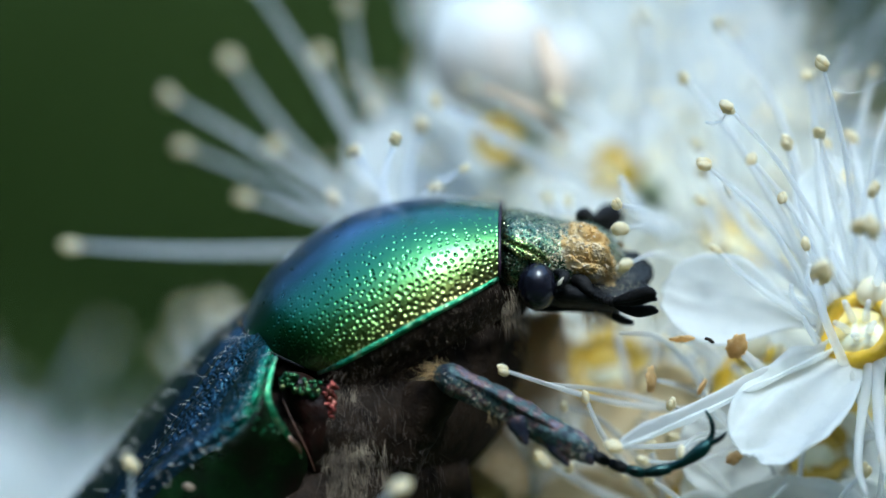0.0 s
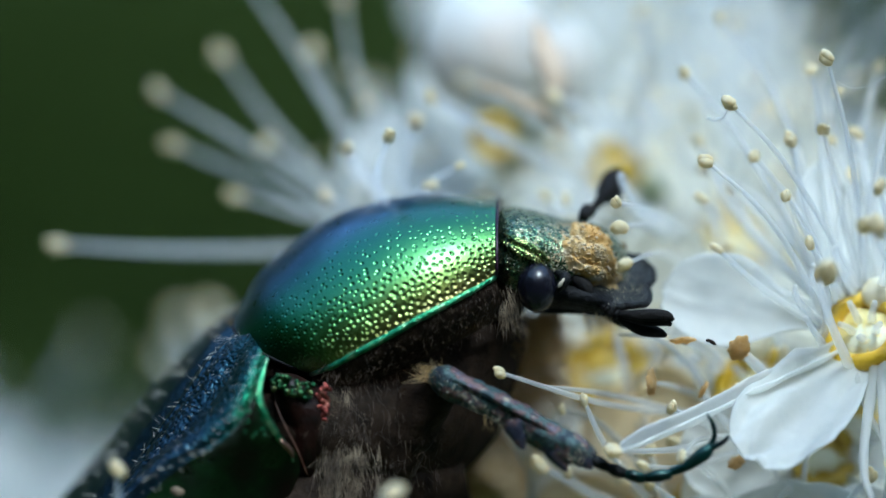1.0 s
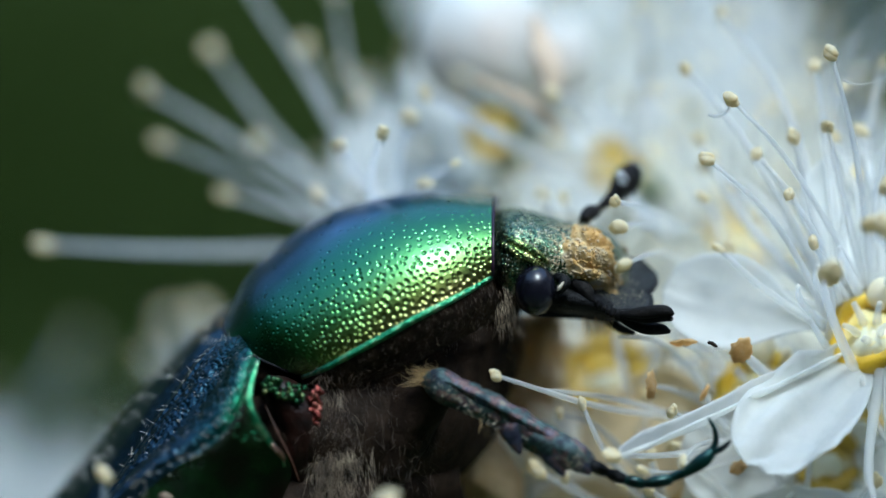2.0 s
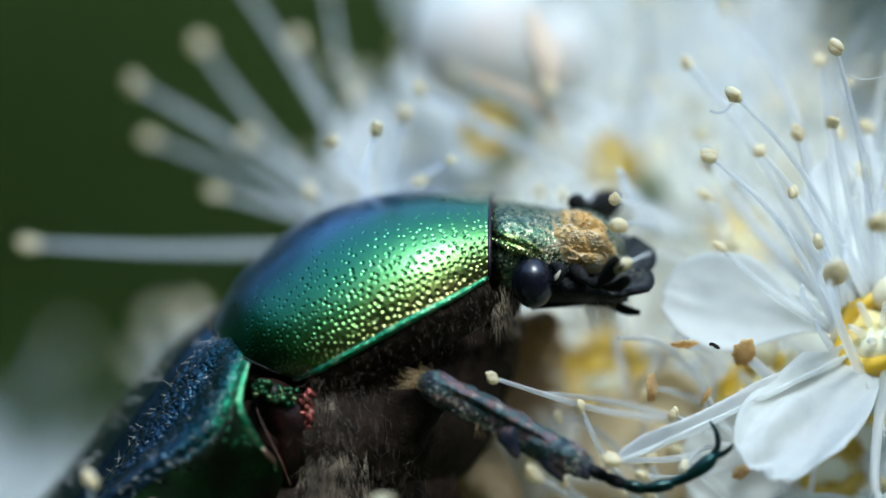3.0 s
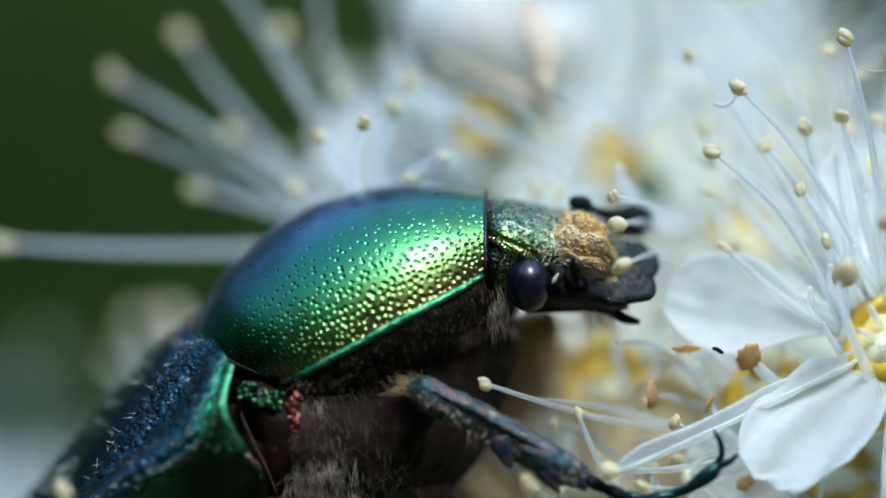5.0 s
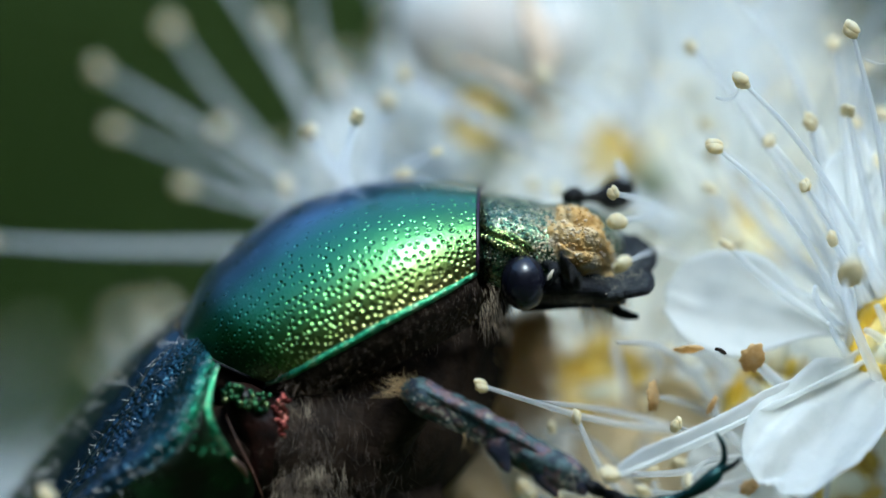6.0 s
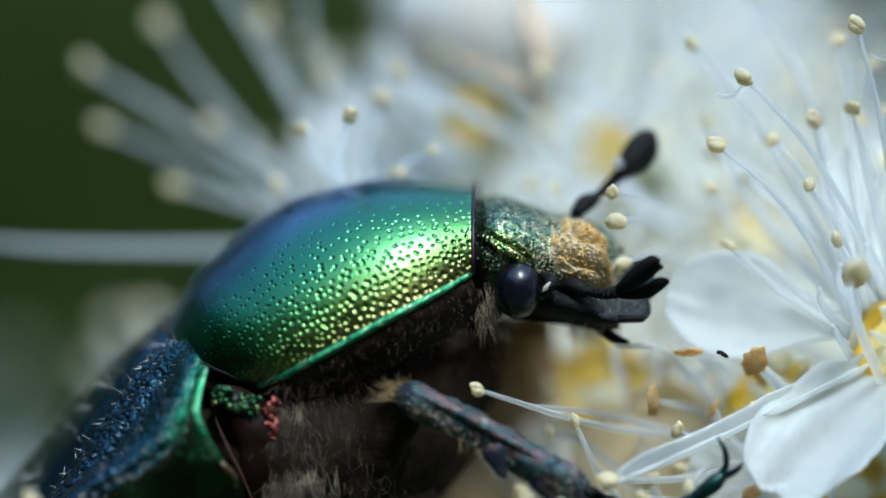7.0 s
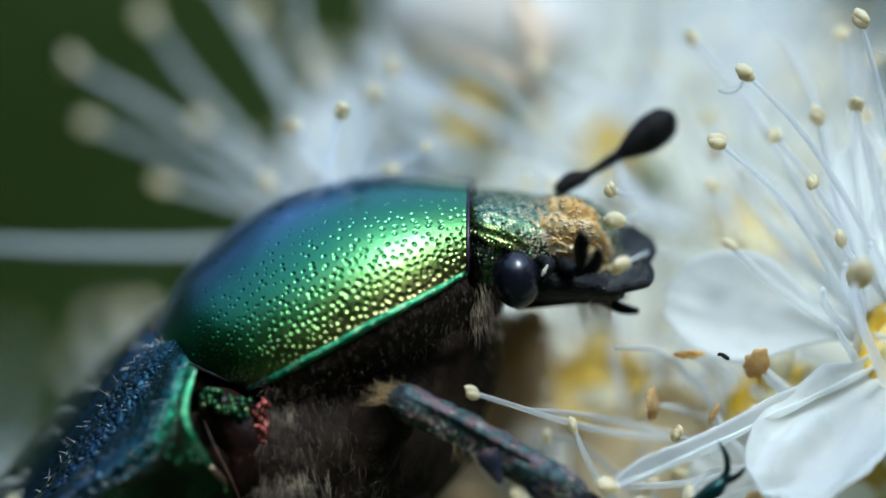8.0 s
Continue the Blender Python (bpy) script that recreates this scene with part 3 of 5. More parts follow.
def build_underside():
    body = [(470, 760, 0.2, 90, 3.6), (560, 760, 0.0, 130, 3.9), (660, 740, 0.0, 160, 3.7), (760, 690, 0.2, 155, 3.2), (845, 610, 0.4, 98, 2.6), (890, 540, 0.4, 64, 2.0)]
    part("thorax", loft(body, 40, 40), M_UNDER, beetle, "black hairy underside of the thorax")
    belly = [(300, 1080, 0.2, 160, 3.6), (450, 960, 0.0, 190, 3.9), (600, 880, 0.0, 150, 3.6), (720, 850, 0.2, 110, 3.0), (830, 830, 0.5, 70, 2.0)]
    part("neck", blob(P(895, 510, -0.9), (46 * K, 1.5 * MM, 68 * K), 16, 20), M_UNDER, beetle)
    part("belly", loft(belly, 32, 24), M_UNDER, beetle)
    part("waist", blob(P(515, 655, -1.2), (70 * K, 1.7 * MM, 50 * K), 16, 24), M_UNDER, beetle)
    # plate between shield and wing case
    plate = [(500, 668, -3.3, 14, 0.5), (530, 692, -3.2, 34, 0.8), (560, 740, -3.1, 46, 0.9), (556, 800, -3.0, 34, 0.8), (562, 850, -2.9, 10, 0.4)]
    side = part("side_plate", loft(plate, 20, 18, 0.9), M_DARKRED, beetle, "dark red-brown side plate behind the shield")
    rng = random.Random(77)
    beads = [blob(P(500 + 66 * t + rng.uniform(-5, 5), 672 + 20 * t + rng.uniform(-14, 14), -4.08 + 0.25 * (t - 0.5) ** 2 + rng.uniform(-0.03, 0.08)), (rng.uniform(2.5, 6.5) * K,) * 3, 8, 10, 0.35, 9000) for t in (i / 45 for i in range(46))]
    part("knob", joined(*beads), M_BEAD, side, "pitted green-gold knob", kind="stuff")
    beads = [blob(P(584 + rng.uniform(-14, 10), 680 + 62 * t, -3.85 + rng.uniform(-0.05, 0.1)), (rng.uniform(3, 7) * K, 4 * K, rng.uniform(3, 8) * K), 8, 10, 0.4, 9000) for t in (i / 43 for i in range(44))]
    part("knob", joined(*beads), M_RED, side, "coppery red knob", kind="stuff")
    part("ridge", limb([(500, 706, -3.9), (520, 752, -3.98), (542, 796, -3.9), (558, 836, -3.7)], [1.2, 2.2, 2.4, 1.2], 24, 10, 0.6, 0.3), M_AMBER, side, "amber brown ridge")

    tufts = [(582 + abs(rng.gauss(0, 42)), rng.uniform(695, 900), rng.uniform(-0.25, 0.3), rng.uniform(-1.2, -0.7)) for _ in range(110)]

    def grey(r):
        cx, cy, lean, fall = r.choice(tufts)
        x, y = cx + r.gauss(0, 7), cy + r.gauss(0, 9)
        p = P(x, y, -3.6 + 0.5 * ((x - 620) / 150) ** 2)
        return p, Vector((lean + r.gauss(0, 0.18), -0.5, fall + r.gauss(0, 0.18))).normalized()
    part("thorax_hair", hairs(1050, grey, 42 * K, 0.34 * K, 4), M_HAIR_GREY, beetle, "dense greyish hair", kind="stuff")

    def brown(r):
        x, y = 590 + 200 * r.random() ** 1.5, r.uniform(640, 890)
        return P(x, y, -3.7 + 2.2 * ((x - 620) / 280) ** 2), Vector((r.gauss(0.1, 0.4), -0.7, r.gauss(-0.7, 0.4))).normalized()
    part("thorax_hair", hairs(520, brown, 26 * K, 0.28 * K, 44), M_HAIR_DULL, beetle, "sparse brown hair", kind="stuff")

    part("breast", joined(loft([(882, 556, 0.5, 32, 1.3), (888, 606, 0.5, 34, 1.4), (884, 676, 0.5, 34, 1.4), (872, 740, 0.5, 26, 1.1)], 24, 16), loft([(760, 780, 0.8, 60, 1.5), (840, 810, 0.8, 70, 1.5), (890, 850, 0.8, 50, 1.3), (905, 890, 0.8, 30, 1.0)], 20, 14)), M_FUZZ, beetle, "tan fuzzy breast under the neck")

    def tan(r):
        x, y = 880 + 75 * r.random() ** 1.3, r.uniform(552, 740)
        return P(x - 0.25 * max(y - 650, 0), y, r.uniform(-0.6, 2.4)), Vector((r.uniform(0.3, 1), -0.2, -r.uniform(0.1, 0.9))).normalized()
    def fringe(r):
        x, y = r.uniform(905, 985), r.uniform(552, 700)
        return P(x - 0.2 * max(y - 620, 0), y, r.uniform(1.0, 3.4)), Vector((r.uniform(0.2, 1), -0.2, -r.uniform(0.2, 1))).normalized()
    def throat(r):
        x = r.uniform(885, 985)
        return P(x, r.uniform(545, 560 + 0.8 * (985 - x)), r.uniform(-1.4, 0.8)), Vector((r.uniform(0.0, 0.7), -0.2, -r.uniform(0.4, 1))).normalized()
    part("breast_hair", hairs(650, throat, 40 * K, 0.45 * K, 29), M_HAIR_TAN, beetle, "golden tan hair at the throat", kind="stuff")
    part("breast_hair", hairs(520, fringe, 60 * K, 0.75 * K, 28), M_HAIR_TAN, beetle, "golden tan hair towards the flowers", kind="stuff")
    part("breast_hair", hairs(1000, tan, 52 * K, 0.6 * K, 8), M_HAIR_TAN, beetle, "golden tan hair under the neck", kind="stuff")

    def fold(r):
        u, s = r.random(), r.random()
        p = curve_at(PRO_LOW, u)
        return P(p.x + 25 * s, p.y + 6 + 70 * s, p.z + 1.0 * s * s), Vector((r.uniform(-0.2, 0.4), -0.6, -0.8)).normalized()
    part("fold_hair", hairs(420, fold, 8 * K, 0.3 * K, 9), M_HAIR_DULL, beetle, "short dull hair", kind="stuff")


def limb(points, radii, steps=14, sides=14, flat=0.8, knobs=0.0):
    vs, fs = smooth_tube([P(*p) for p in points], [r * K for r in radii], steps, sides, flat)
    if knobs:
        out = []
        for i in range(steps):
            ring = vs[i * sides:(i + 1) * sides]
            c = sum(ring, Vector()) / sides
            out += [c + (v - c) * (1 + knobs * (noise.noise(v * 2600) + 0.6 * noise.noise(v * 7000) + 0.3 * noise.noise(v * 16000))) for v in ring]
        vs = out
    return vs, fs


LEG = []


def build_leg():
    before = set(beetle.children)
    part("thigh", limb([(690, 800, -2.6), (740, 730, -3.0), (800, 675, -3.6)], [62, 52, 30], 24, 20, 0.8, 0.1), M_UNDER, beetle, "dark hairy front thigh")
    shin = part("shin", limb([(775, 660, -3.7), (798, 670, -3.9), (835, 688, -3.95), (870, 705, -4.0), (912, 728, -4.05), (950, 752, -4.1), (985, 772, -4.2), (1018, 788, -4.2), (1052, 806, -4.2)],
                             [15, 27, 25, 26, 25, 28, 25, 26, 13], 120, 44, 0.85, 0.17), M_LEG, beetle, "dull blue-grey front shin with coppery sheen")
    part("ridge", limb([(806, 664, -4.2), (876, 697, -4.33), (956, 742, -4.42), (1024, 784, -4.38)], [2, 4, 4, 2], 70, 12, 1.0, 0.9), M_LEG, shin)
    rng = random.Random(61)
    dust = []
    for _ in range(260):
        t = rng.random()
        off = rng.uniform(-22, 22)
        x, y = 785 + 262 * t - off * 0.48, 665 + 140 * t + off * 0.88
        dust.append(blob(P(x, y, -3.88 - 0.34 * t - 0.29 * math.sqrt(1 - (off / 27) ** 2)), (rng.uniform(0.7, 2.2) * K, rng.uniform(0.7, 1.6) * K, rng.uniform(0.7, 2.0) * K), 5, 7, 0.4, 9000))
    part("leg_dust", joined(*dust), M_DUST, shin, "grains of pollen dust on the shin", kind="stuff")
    for x, y, tx, ty in ((915, 742, 932, 788), (978, 776, 1006, 826), (1032, 798, 1050, 822)):
        part("spur", limb([(x, y, -4.2), (x * 0.6 + tx * 0.4, y * 0.6 + ty * 0.4, -4.25), (x * 0.2 + tx * 0.8, y * 0.2 + ty * 0.8, -4.28), (tx, ty, -4.3)], [24, 17, 8, 2], 20, 14, 0.7, 0.25), M_LEG_VIOLET, shin, "violet-black spur")
    joints = [(1046, 802), (1076, 818), (1106, 830), (1140, 838), (1186, 830)]
    for (a, b), (c, d) in zip(joints, joints[1:]):
        part("foot_joint", limb([(a, b, -4.2), ((a + c) / 2, (b + d) / 2, -4.25), (c, d, -4.2)], [7, 11, 9], 8, 10, 1.0), M_HEAD if a < 1100 else M_TARSUS, beetle)
    part("foot_joint", limb([(1178, 830, -4.2), (1210, 818, -4.25), (1240, 798, -4.3), (1256, 782, -4.3)], [7, 9, 13, 8], 12, 10, 1.0), M_TARSUS, beetle, "teal last foot joint")
    part("claw", limb([(1250, 786, -4.3), (1261, 768, -4.3), (1259, 745, -4.3), (1248, 726, -4.3)], [6, 5, 4, 1.5], 12, 8, 1.0), M_TARSUS, beetle)
    part("claw", limb([(1252, 786, -4.3), (1268, 780, -4.4), (1280, 772, -4.4), (1286, 764, -4.4)], [6, 5, 4, 1.5], 12, 8, 1.0), M_TARSUS, beetle)

    def fringe(r):
        s = r.random()
        return P(850 + 130 * s, 720 + 65 * s, -4.2), Vector((r.uniform(-0.1, 0.2), -0.1, -1)).normalized()
    def tuft(r):
        return P(r.uniform(752, 800), r.uniform(650, 672), -3.8), Vector((r.uniform(-1, 0.3), -0.3, r.uniform(-0.2, 0.7))).normalized()
    part("knee_hair", hairs(110, tuft, 28 * K, 0.42 * K, 15), M_HAIR_TAN, shin, "tan tuft at the knee", kind="stuff")
    def back_hair(r):
        t = r.random()
        return P(790 + 240 * t, 652 + 128 * t, -4.1), Vector((r.uniform(0.2, 0.9), -0.2, r.uniform(0.1, 0.7))).normalized()
    part("shin_bristle", hairs(110, back_hair, 13 * K, 0.4 * K, 16), M_HAIR_DULL, shin, "short dark bristles", kind="stuff")
    part("shin_hair", hairs(11, fringe, 28 * K, 0.45 * K, 14), M_HAIR_TAN, shin, "sparse tan hair", kind="stuff")
    LEG.extend(ob for ob in beetle.children if ob not in before and ob.name != "thigh")


NECK = P(905, 450, -1.0)
NEAR_PIVOT = P(1020, 490, -2.5)
FAR_PIVOT = P(1030, 382, -1.0)


def build_head():
    rows = [(868, 445, -0.5, 68, 1.7), (900, 448, -0.65, 80, 2.2), (938, 453, -0.7, 78, 2.16), (985, 462, -0.7, 74, 1.95), (1030, 468, -0.8, 76, 1.8), (1060, 482, -0.75, 62, 1.6), (1080, 500, -0.5, 40, 1.25), (1090, 512, -0.3, 18, 0.8)]
    face_geo = loft(rows, 48, 44, 0.85)
    head = part("head", face_geo, M_HEADTOP, beetle, "dark punctured head dusted with pollen", origin=NECK)
    verts, faces = [], []
    rim = []
    nq, np_ = 32, 14
    for i in range(nq + 1):
        q = i / nq * 2 - 1
        back = P(1048, 482, -1.9).lerp(P(1064, 430, -0.5) if q < 0 else P(1038, 532, -2.6), abs(q))
        front = P(1150, 513, -1.5).lerp(P(1152, 470, -0.3) if q < 0 else P(1137, 550, -2.6), abs(q))
        reach_out = (0.86 + 0.14 * abs(math.sin(math.pi * q)) ** 0.7) * (1 - 0.25 * max(abs(q) - 0.75, 0) / 0.25)
        for j in range(np_ + 1):
            pp = j / np_
            p = back.lerp(front, pp * reach_out) + Vector((0, -1, 1)) * K * (7 * pp ** 4 - 10 * math.sin(pp * math.pi) * (1 - q * q))
            verts.append(p)
        rim.append(verts[-1])
    for i in range(nq):
        for j in range(np_):
            k = i * (np_ + 1) + j
            faces.append((k, k + 1, k + np_ + 2, k + np_ + 1))
    snout_geo = (verts, faces)
    plate = part("snout_plate", snout_geo, M_SNOUT, head, "black two-lobed snout plate with raised rim")
    so = plate.modifiers.new("thickness", "SOLIDIFY")
    so.thickness, so.offset = 12 * K, 0
    part("rim", tube(rim, [6 * K] * len(rim), 8), M_HEAD, plate)
    part("eye", blob(P(950, 507, -2.75), (34 * K, 36 * K, 42 * K), 24, 32), M_EYE, head, "glossy black eye")
    part("eye_fleck", blob(P(993, 498, -3.05), (3.4 * K, 3 * K, 10 * K), 12, 14, 0.6, 12000, Matrix.Rotation(radians(35), 3, "Y")), M_DUST, head, "cream fleck of pollen beside the eye")
    part("eye_ridge", limb([(985, 480, -2.5), (1000, 490, -2.9), (985, 512, -2.9)], [9, 10, 6], 10, 8), M_HEAD, head)
    part("jaw", limb([(944, 549, -1.9), (985, 545, -1.9), (1030, 541, -1.9), (1072, 545, -1.9), (1102, 548, -1.7)], [2, 7, 11, 11, 4], 16, 10), M_HEAD, head, "black jaw edge")
    part("mouth", loft([(935, 520, -0.9, 14, 1.2), (958, 519, -0.9, 28, 1.6), (990, 518, -0.9, 33, 1.8), (1040, 523, -1.0, 31, 1.75), (1082, 538, -1.0, 20, 1.6), (1106, 543, -1.0, 6, 1.2)], 20, 12), M_HEAD, head, "black mouthparts")
    part("palp", limb([(1075, 552, -1.6), (1100, 566, -1.6), (1122, 572, -1.6)], [8, 8, 4], 8, 8), M_HEAD, head)
    rng = random.Random(31)
    lumps = []

    both = joined(face_geo, snout_geo)
    skin = BVHTree.FromPolygons(both[0], both[1])

    def on_face(x, y):
        hit = skin.ray_cast(P(x, y, -9), Vector((0, 1, 0)))[0]
        return hit if hit is not None else P(x, y, -1.0)
    for dx, dy in ((0, 0), (-4, 14)):
        path = [on_face(x + dx, y + dy) for x, y in ((896, 414), (915, 426), (936, 436), (956, 446), (976, 462))]
        part("brow", smooth_tube(path, [3 * K, 8 * K, 9 * K, 8 * K, 3 * K], 24, 12), M_BROW, head, "pitted green-gold brow over the eye")
    nx, ny = 64, 56
    verts, faces = [], []
    for i in range(nx + 1):
        for j in range(ny + 1):
            a, b = i / nx, j / ny
            x, y = 998 + 110 * a + 4 * b, 382 + 120 * b + 44 * a * a
            edge = min(1, 4.0 * (0.58 - math.hypot(a - 0.5, (b - 0.5) * 1.02)) + 0.4 * noise.noise(Vector((a * 4, b * 4, 2))) + 0.2 * noise.noise(Vector((a * 14, b * 14, 5))))
            q = Vector((a * 5, b * 4, 0.3))
            lump = 0.55 + 0.5 * abs(noise.noise(q * 1.1)) + 0.3 * noise.noise(q * 2.2) + 0.12 * noise.noise(q * 9) + 1.25 * abs(math.sin(b * 9.5 + 1.2 * noise.noise(q * 0.6) + 0.5 * a)) ** 0.7 - 0.2
            verts.append(on_face(x, y) + Vector((0.25, -1, 0.55)).normalized() * K * (-9 + edge * (9 + 11 * lump)))
    for i in range(nx):
        for j in range(ny):
            k = i * (ny + 1) + j
            faces.append((k, k + ny + 1, k + ny + 2, k + 1))
    lumps.append((verts, faces))
    dust = []
    for _ in range(1000):
        x, y = (rng.gauss(985, 48), rng.gauss(440, 40)) if rng.random() < 0.55 else (rng.uniform(1045, 1150), rng.uniform(445, 545))
        if 905 < x < 1150 and on_face(x, y).y < -1.05 * MM and y > 385 + (x - 930) * 0.2:
            dust.append(blob(on_face(x, y) + Vector((0, -5, 4)) * K * (x > 1045), (rng.uniform(0.5, 1.7) * K,) * 3, 4, 6))
    grains, frost = [], []
    for _ in range(420):
        i, j = rng.randrange(4, nx - 3), rng.randrange(4, ny - 3)
        if math.hypot(i / nx - 0.5, j / ny - 0.5) < 0.47:
            g = blob(verts[i * (ny + 1) + j] + Vector((rng.uniform(-2, 2), 0.8, rng.uniform(-2, 2))) * K, (rng.uniform(1.4, 3.8) * K, 2.2 * K, rng.uniform(1.2, 2.8) * K), 5, 7, 0.45, 9000)
            (frost if (noise.noise(Vector((i * 0.12, j * 0.1, 4))) + rng.uniform(-0.25, 0.25)) + 0.9 * (0.42 - i / nx) + 0.5 * (j / ny - 0.6) > 0.0 else grains).append(g)
    for _ in range(150):
        x, y = rng.gauss(1004, 12), rng.uniform(392, 470)
        frost.append(blob(on_face(x, y), (rng.uniform(1.0, 3.0) * K, 1.6 * K, rng.uniform(0.8, 2.2) * K), 5, 7, 0.45, 9000))
    part("pollen_grain", joined(*grains), M_POLLEN, head, "orange pollen grains", kind="stuff")
    part("pollen_grain", joined(*frost), M_FROST, head, "pale pollen grains", kind="stuff")
    part("pollen_dust", joined(*dust), M_DUST, head, "grey grains of pollen dust", kind="stuff")
    part("pollen_crust", joined(*lumps), M_POLLEN, head, "crumbly orange pollen crust", kind="stuff")
    def cheek(r):
        return P(r.uniform(888, 935), r.uniform(505, 575), -2.7), Vector((r.uniform(-0.2, 0.45), -0.4, -1)).normalized()
    part("cheek_hair", hairs(150, cheek, 32 * K, 0.24 * K, 41), M_HAIR_GREY, beetle, "fine pale hair below the eye", kind="stuff")

    def chin(r):
        return P(r.uniform(1030, 1085), r.uniform(548, 556), r.uniform(-2.2, -1.2)), Vector((r.uniform(-0.2, 0.5), -0.1, -1)).normalized()
    part("mouth_brush", hairs(70, chin, 30 * K, 0.45 * K, 42), M_HAIR_TAN, head, "cream brush of mouth hair", kind="stuff")
    for pivot, side in ((NEAR_PIVOT, 1), (FAR_PIVOT, -1)):
        def at(l, w=0.0, d=0.0):
            return pivot + Vector((l * K, d * K, w * K)) * (1.06 if side > 0 else 1.16)
        sag = 22.0 if side > 0 else 3.0

        def dip(l):
            return -sag * math.sin(min(max(l / 150, 0), 1) * math.pi) ** 0.8
        stalk = [smooth_tube([at(-8), at(14, dip(14) + 3), at(30, dip(30)), at(42, dip(42))], [9 * K, 13 * K, 10 * K, 4 * K], 12, 12)]
        for i in range(6):
            a = 38 + i * 8
            stalk.append(blob(at(a + 5, dip(a + 5)), (6.0 * K, (6.6 + 0.7 * i) * K, (6.6 + 0.7 * i) * K), 8, 10, 0.15, 8000))
        blades = []
        for i in range(3):
            off = (-1.1, 0.35, 1.0)[i] if side > 0 else (i - 1) * 0.35
            wide = 0.6 if side > 0 else 1.25
            spread = 1.2 if side > 0 else 1.0
            blades.append(smooth_tube([at(80, dip(80), 0), at(98, dip(98) + 5 * off * spread, -5 * off), at(128, dip(128) + 10 * off * spread, -9 * off), at(156, 12 * off * spread, -9 * off), at(170, 11 * off * spread, -8 * off)],
                                      [5 * K, 11 * wide * K, 18 * wide * K, 15 * wide * K, 3 * K], 14, 12, 0.55 if side > 0 else 1.0))
        g = joined(*stalk, *blades)
        name = "feeler"
        ob = part(name, g, M_ANTENNA, head, "black clubbed feeler with leaf-like blades", origin=pivot)
        FEELERS.append(ob)
    return head


M_HEADTOP = pitted("head_chitin", [(0.3, (0.03, 0.06, 0.045)), (0.46, (0.09, 0.17, 0.1)), (0.58, (0.34, 0.36, 0.2)), (0.7, (0.6, 0.58, 0.44))], 6500, 0.26, 0.95, 10500, 0.035)
M_BROW = pitted("brow_chitin", [(0.3, (0.05, 0.1, 0.03)), (0.46, (0.22, 0.32, 0.1)), (0.58, (0.55, 0.52, 0.2)), (0.7, (0.75, 0.72, 0.45))], 6500, 0.24, 0.95, 9500, 0.035)
M_SNOUT = plain("snout_chitin", [(0.3, (0.006, 0.006, 0.006)), (0.66, (0.018, 0.02, 0.018)), (0.76, (0.24, 0.22, 0.17))], 14000, 0.42, 0.0, 9000, 0.08, 0.1, 0.36)
M_ANTENNA = plain("feeler_black", [(0.3, (0.004, 0.004, 0.004)), (0.7, (0.014, 0.012, 0.011))], 4000, 0.6, 0.0, 9000, 0.04, spec=0.12)
FEELERS = []
build_pronotum()
build_elytra()
build_underside()
build_leg()
HEAD = build_head()


# ---- flowers ----
def anther_mesh(seed, mat, squash):
    rng = random.Random(seed)
    g = []
    if squash < 0.7:
        g.append(blob(Vector((0, 0, 0)), (1.05, 0.26, 0.78), 16, 20, 0.34, 1.0 + 0.23 * seed))
    for s in (-1, 1) if squash >= 0.7 else ():
        g.append(blob(Vector((s * 0.3, 0, 0.35 * s * rng.uniform(-0.3, 0.3))), (0.58, 0.62 * squash, 0.98), 12, 16, 0.2, 1.5 + 0.3 * seed))
    v, f = joined(*g)
    return mesh_of("anther", v, f, mat)


ANTHERS = {"fresh": [anther_mesh(i, M_ANTHER, 0.8 + 0.1 * i) for i in range(3)], "old": [anther_mesh(7 + i, M_ANTHER_BROWN, 0.6) for i in range(2)]}
CENTRES = []


def stamen(fl, base, tip, r, style, rng, bend=0.12, anther=13.0):
    b, t = Vector(base), Vector(tip)
    ln = (t - b).length
    sag = Vector((rng.uniform(-1, 1), rng.uniform(-1, 1), rng.uniform(-1, 1))).normalized() * ln * bend
    pts = [b, b.lerp(t, 0.33) + sag * 0.8, b.lerp(t, 0.67) + sag, t]
    st = part("stamen", smooth_tube(pts, [r * 1.25 * K, r * K, r * 0.85 * K, r * 0.55 * K], 12, 8), M_FILAMENT, fl, origin=b)
    if style == "bare":
        return st
    a = new("anther", rng.choice(ANTHERS[style]))
    a.parent = st
    s = anther * K * rng.uniform(0.85, 1.15)
    way = (t - pts[2]).normalized()
    q = way.to_track_quat("Z", "Y") @ Euler((rng.uniform(-0.8, 0.8), rng.uniform(-0.8, 0.8), rng.uniform(0, 3))).to_quaternion()
    a.location = t - b
    a.rotation_mode = "QUATERNION"
    a.rotation_quaternion = q
    a.scale = (s, s, s)
    return st


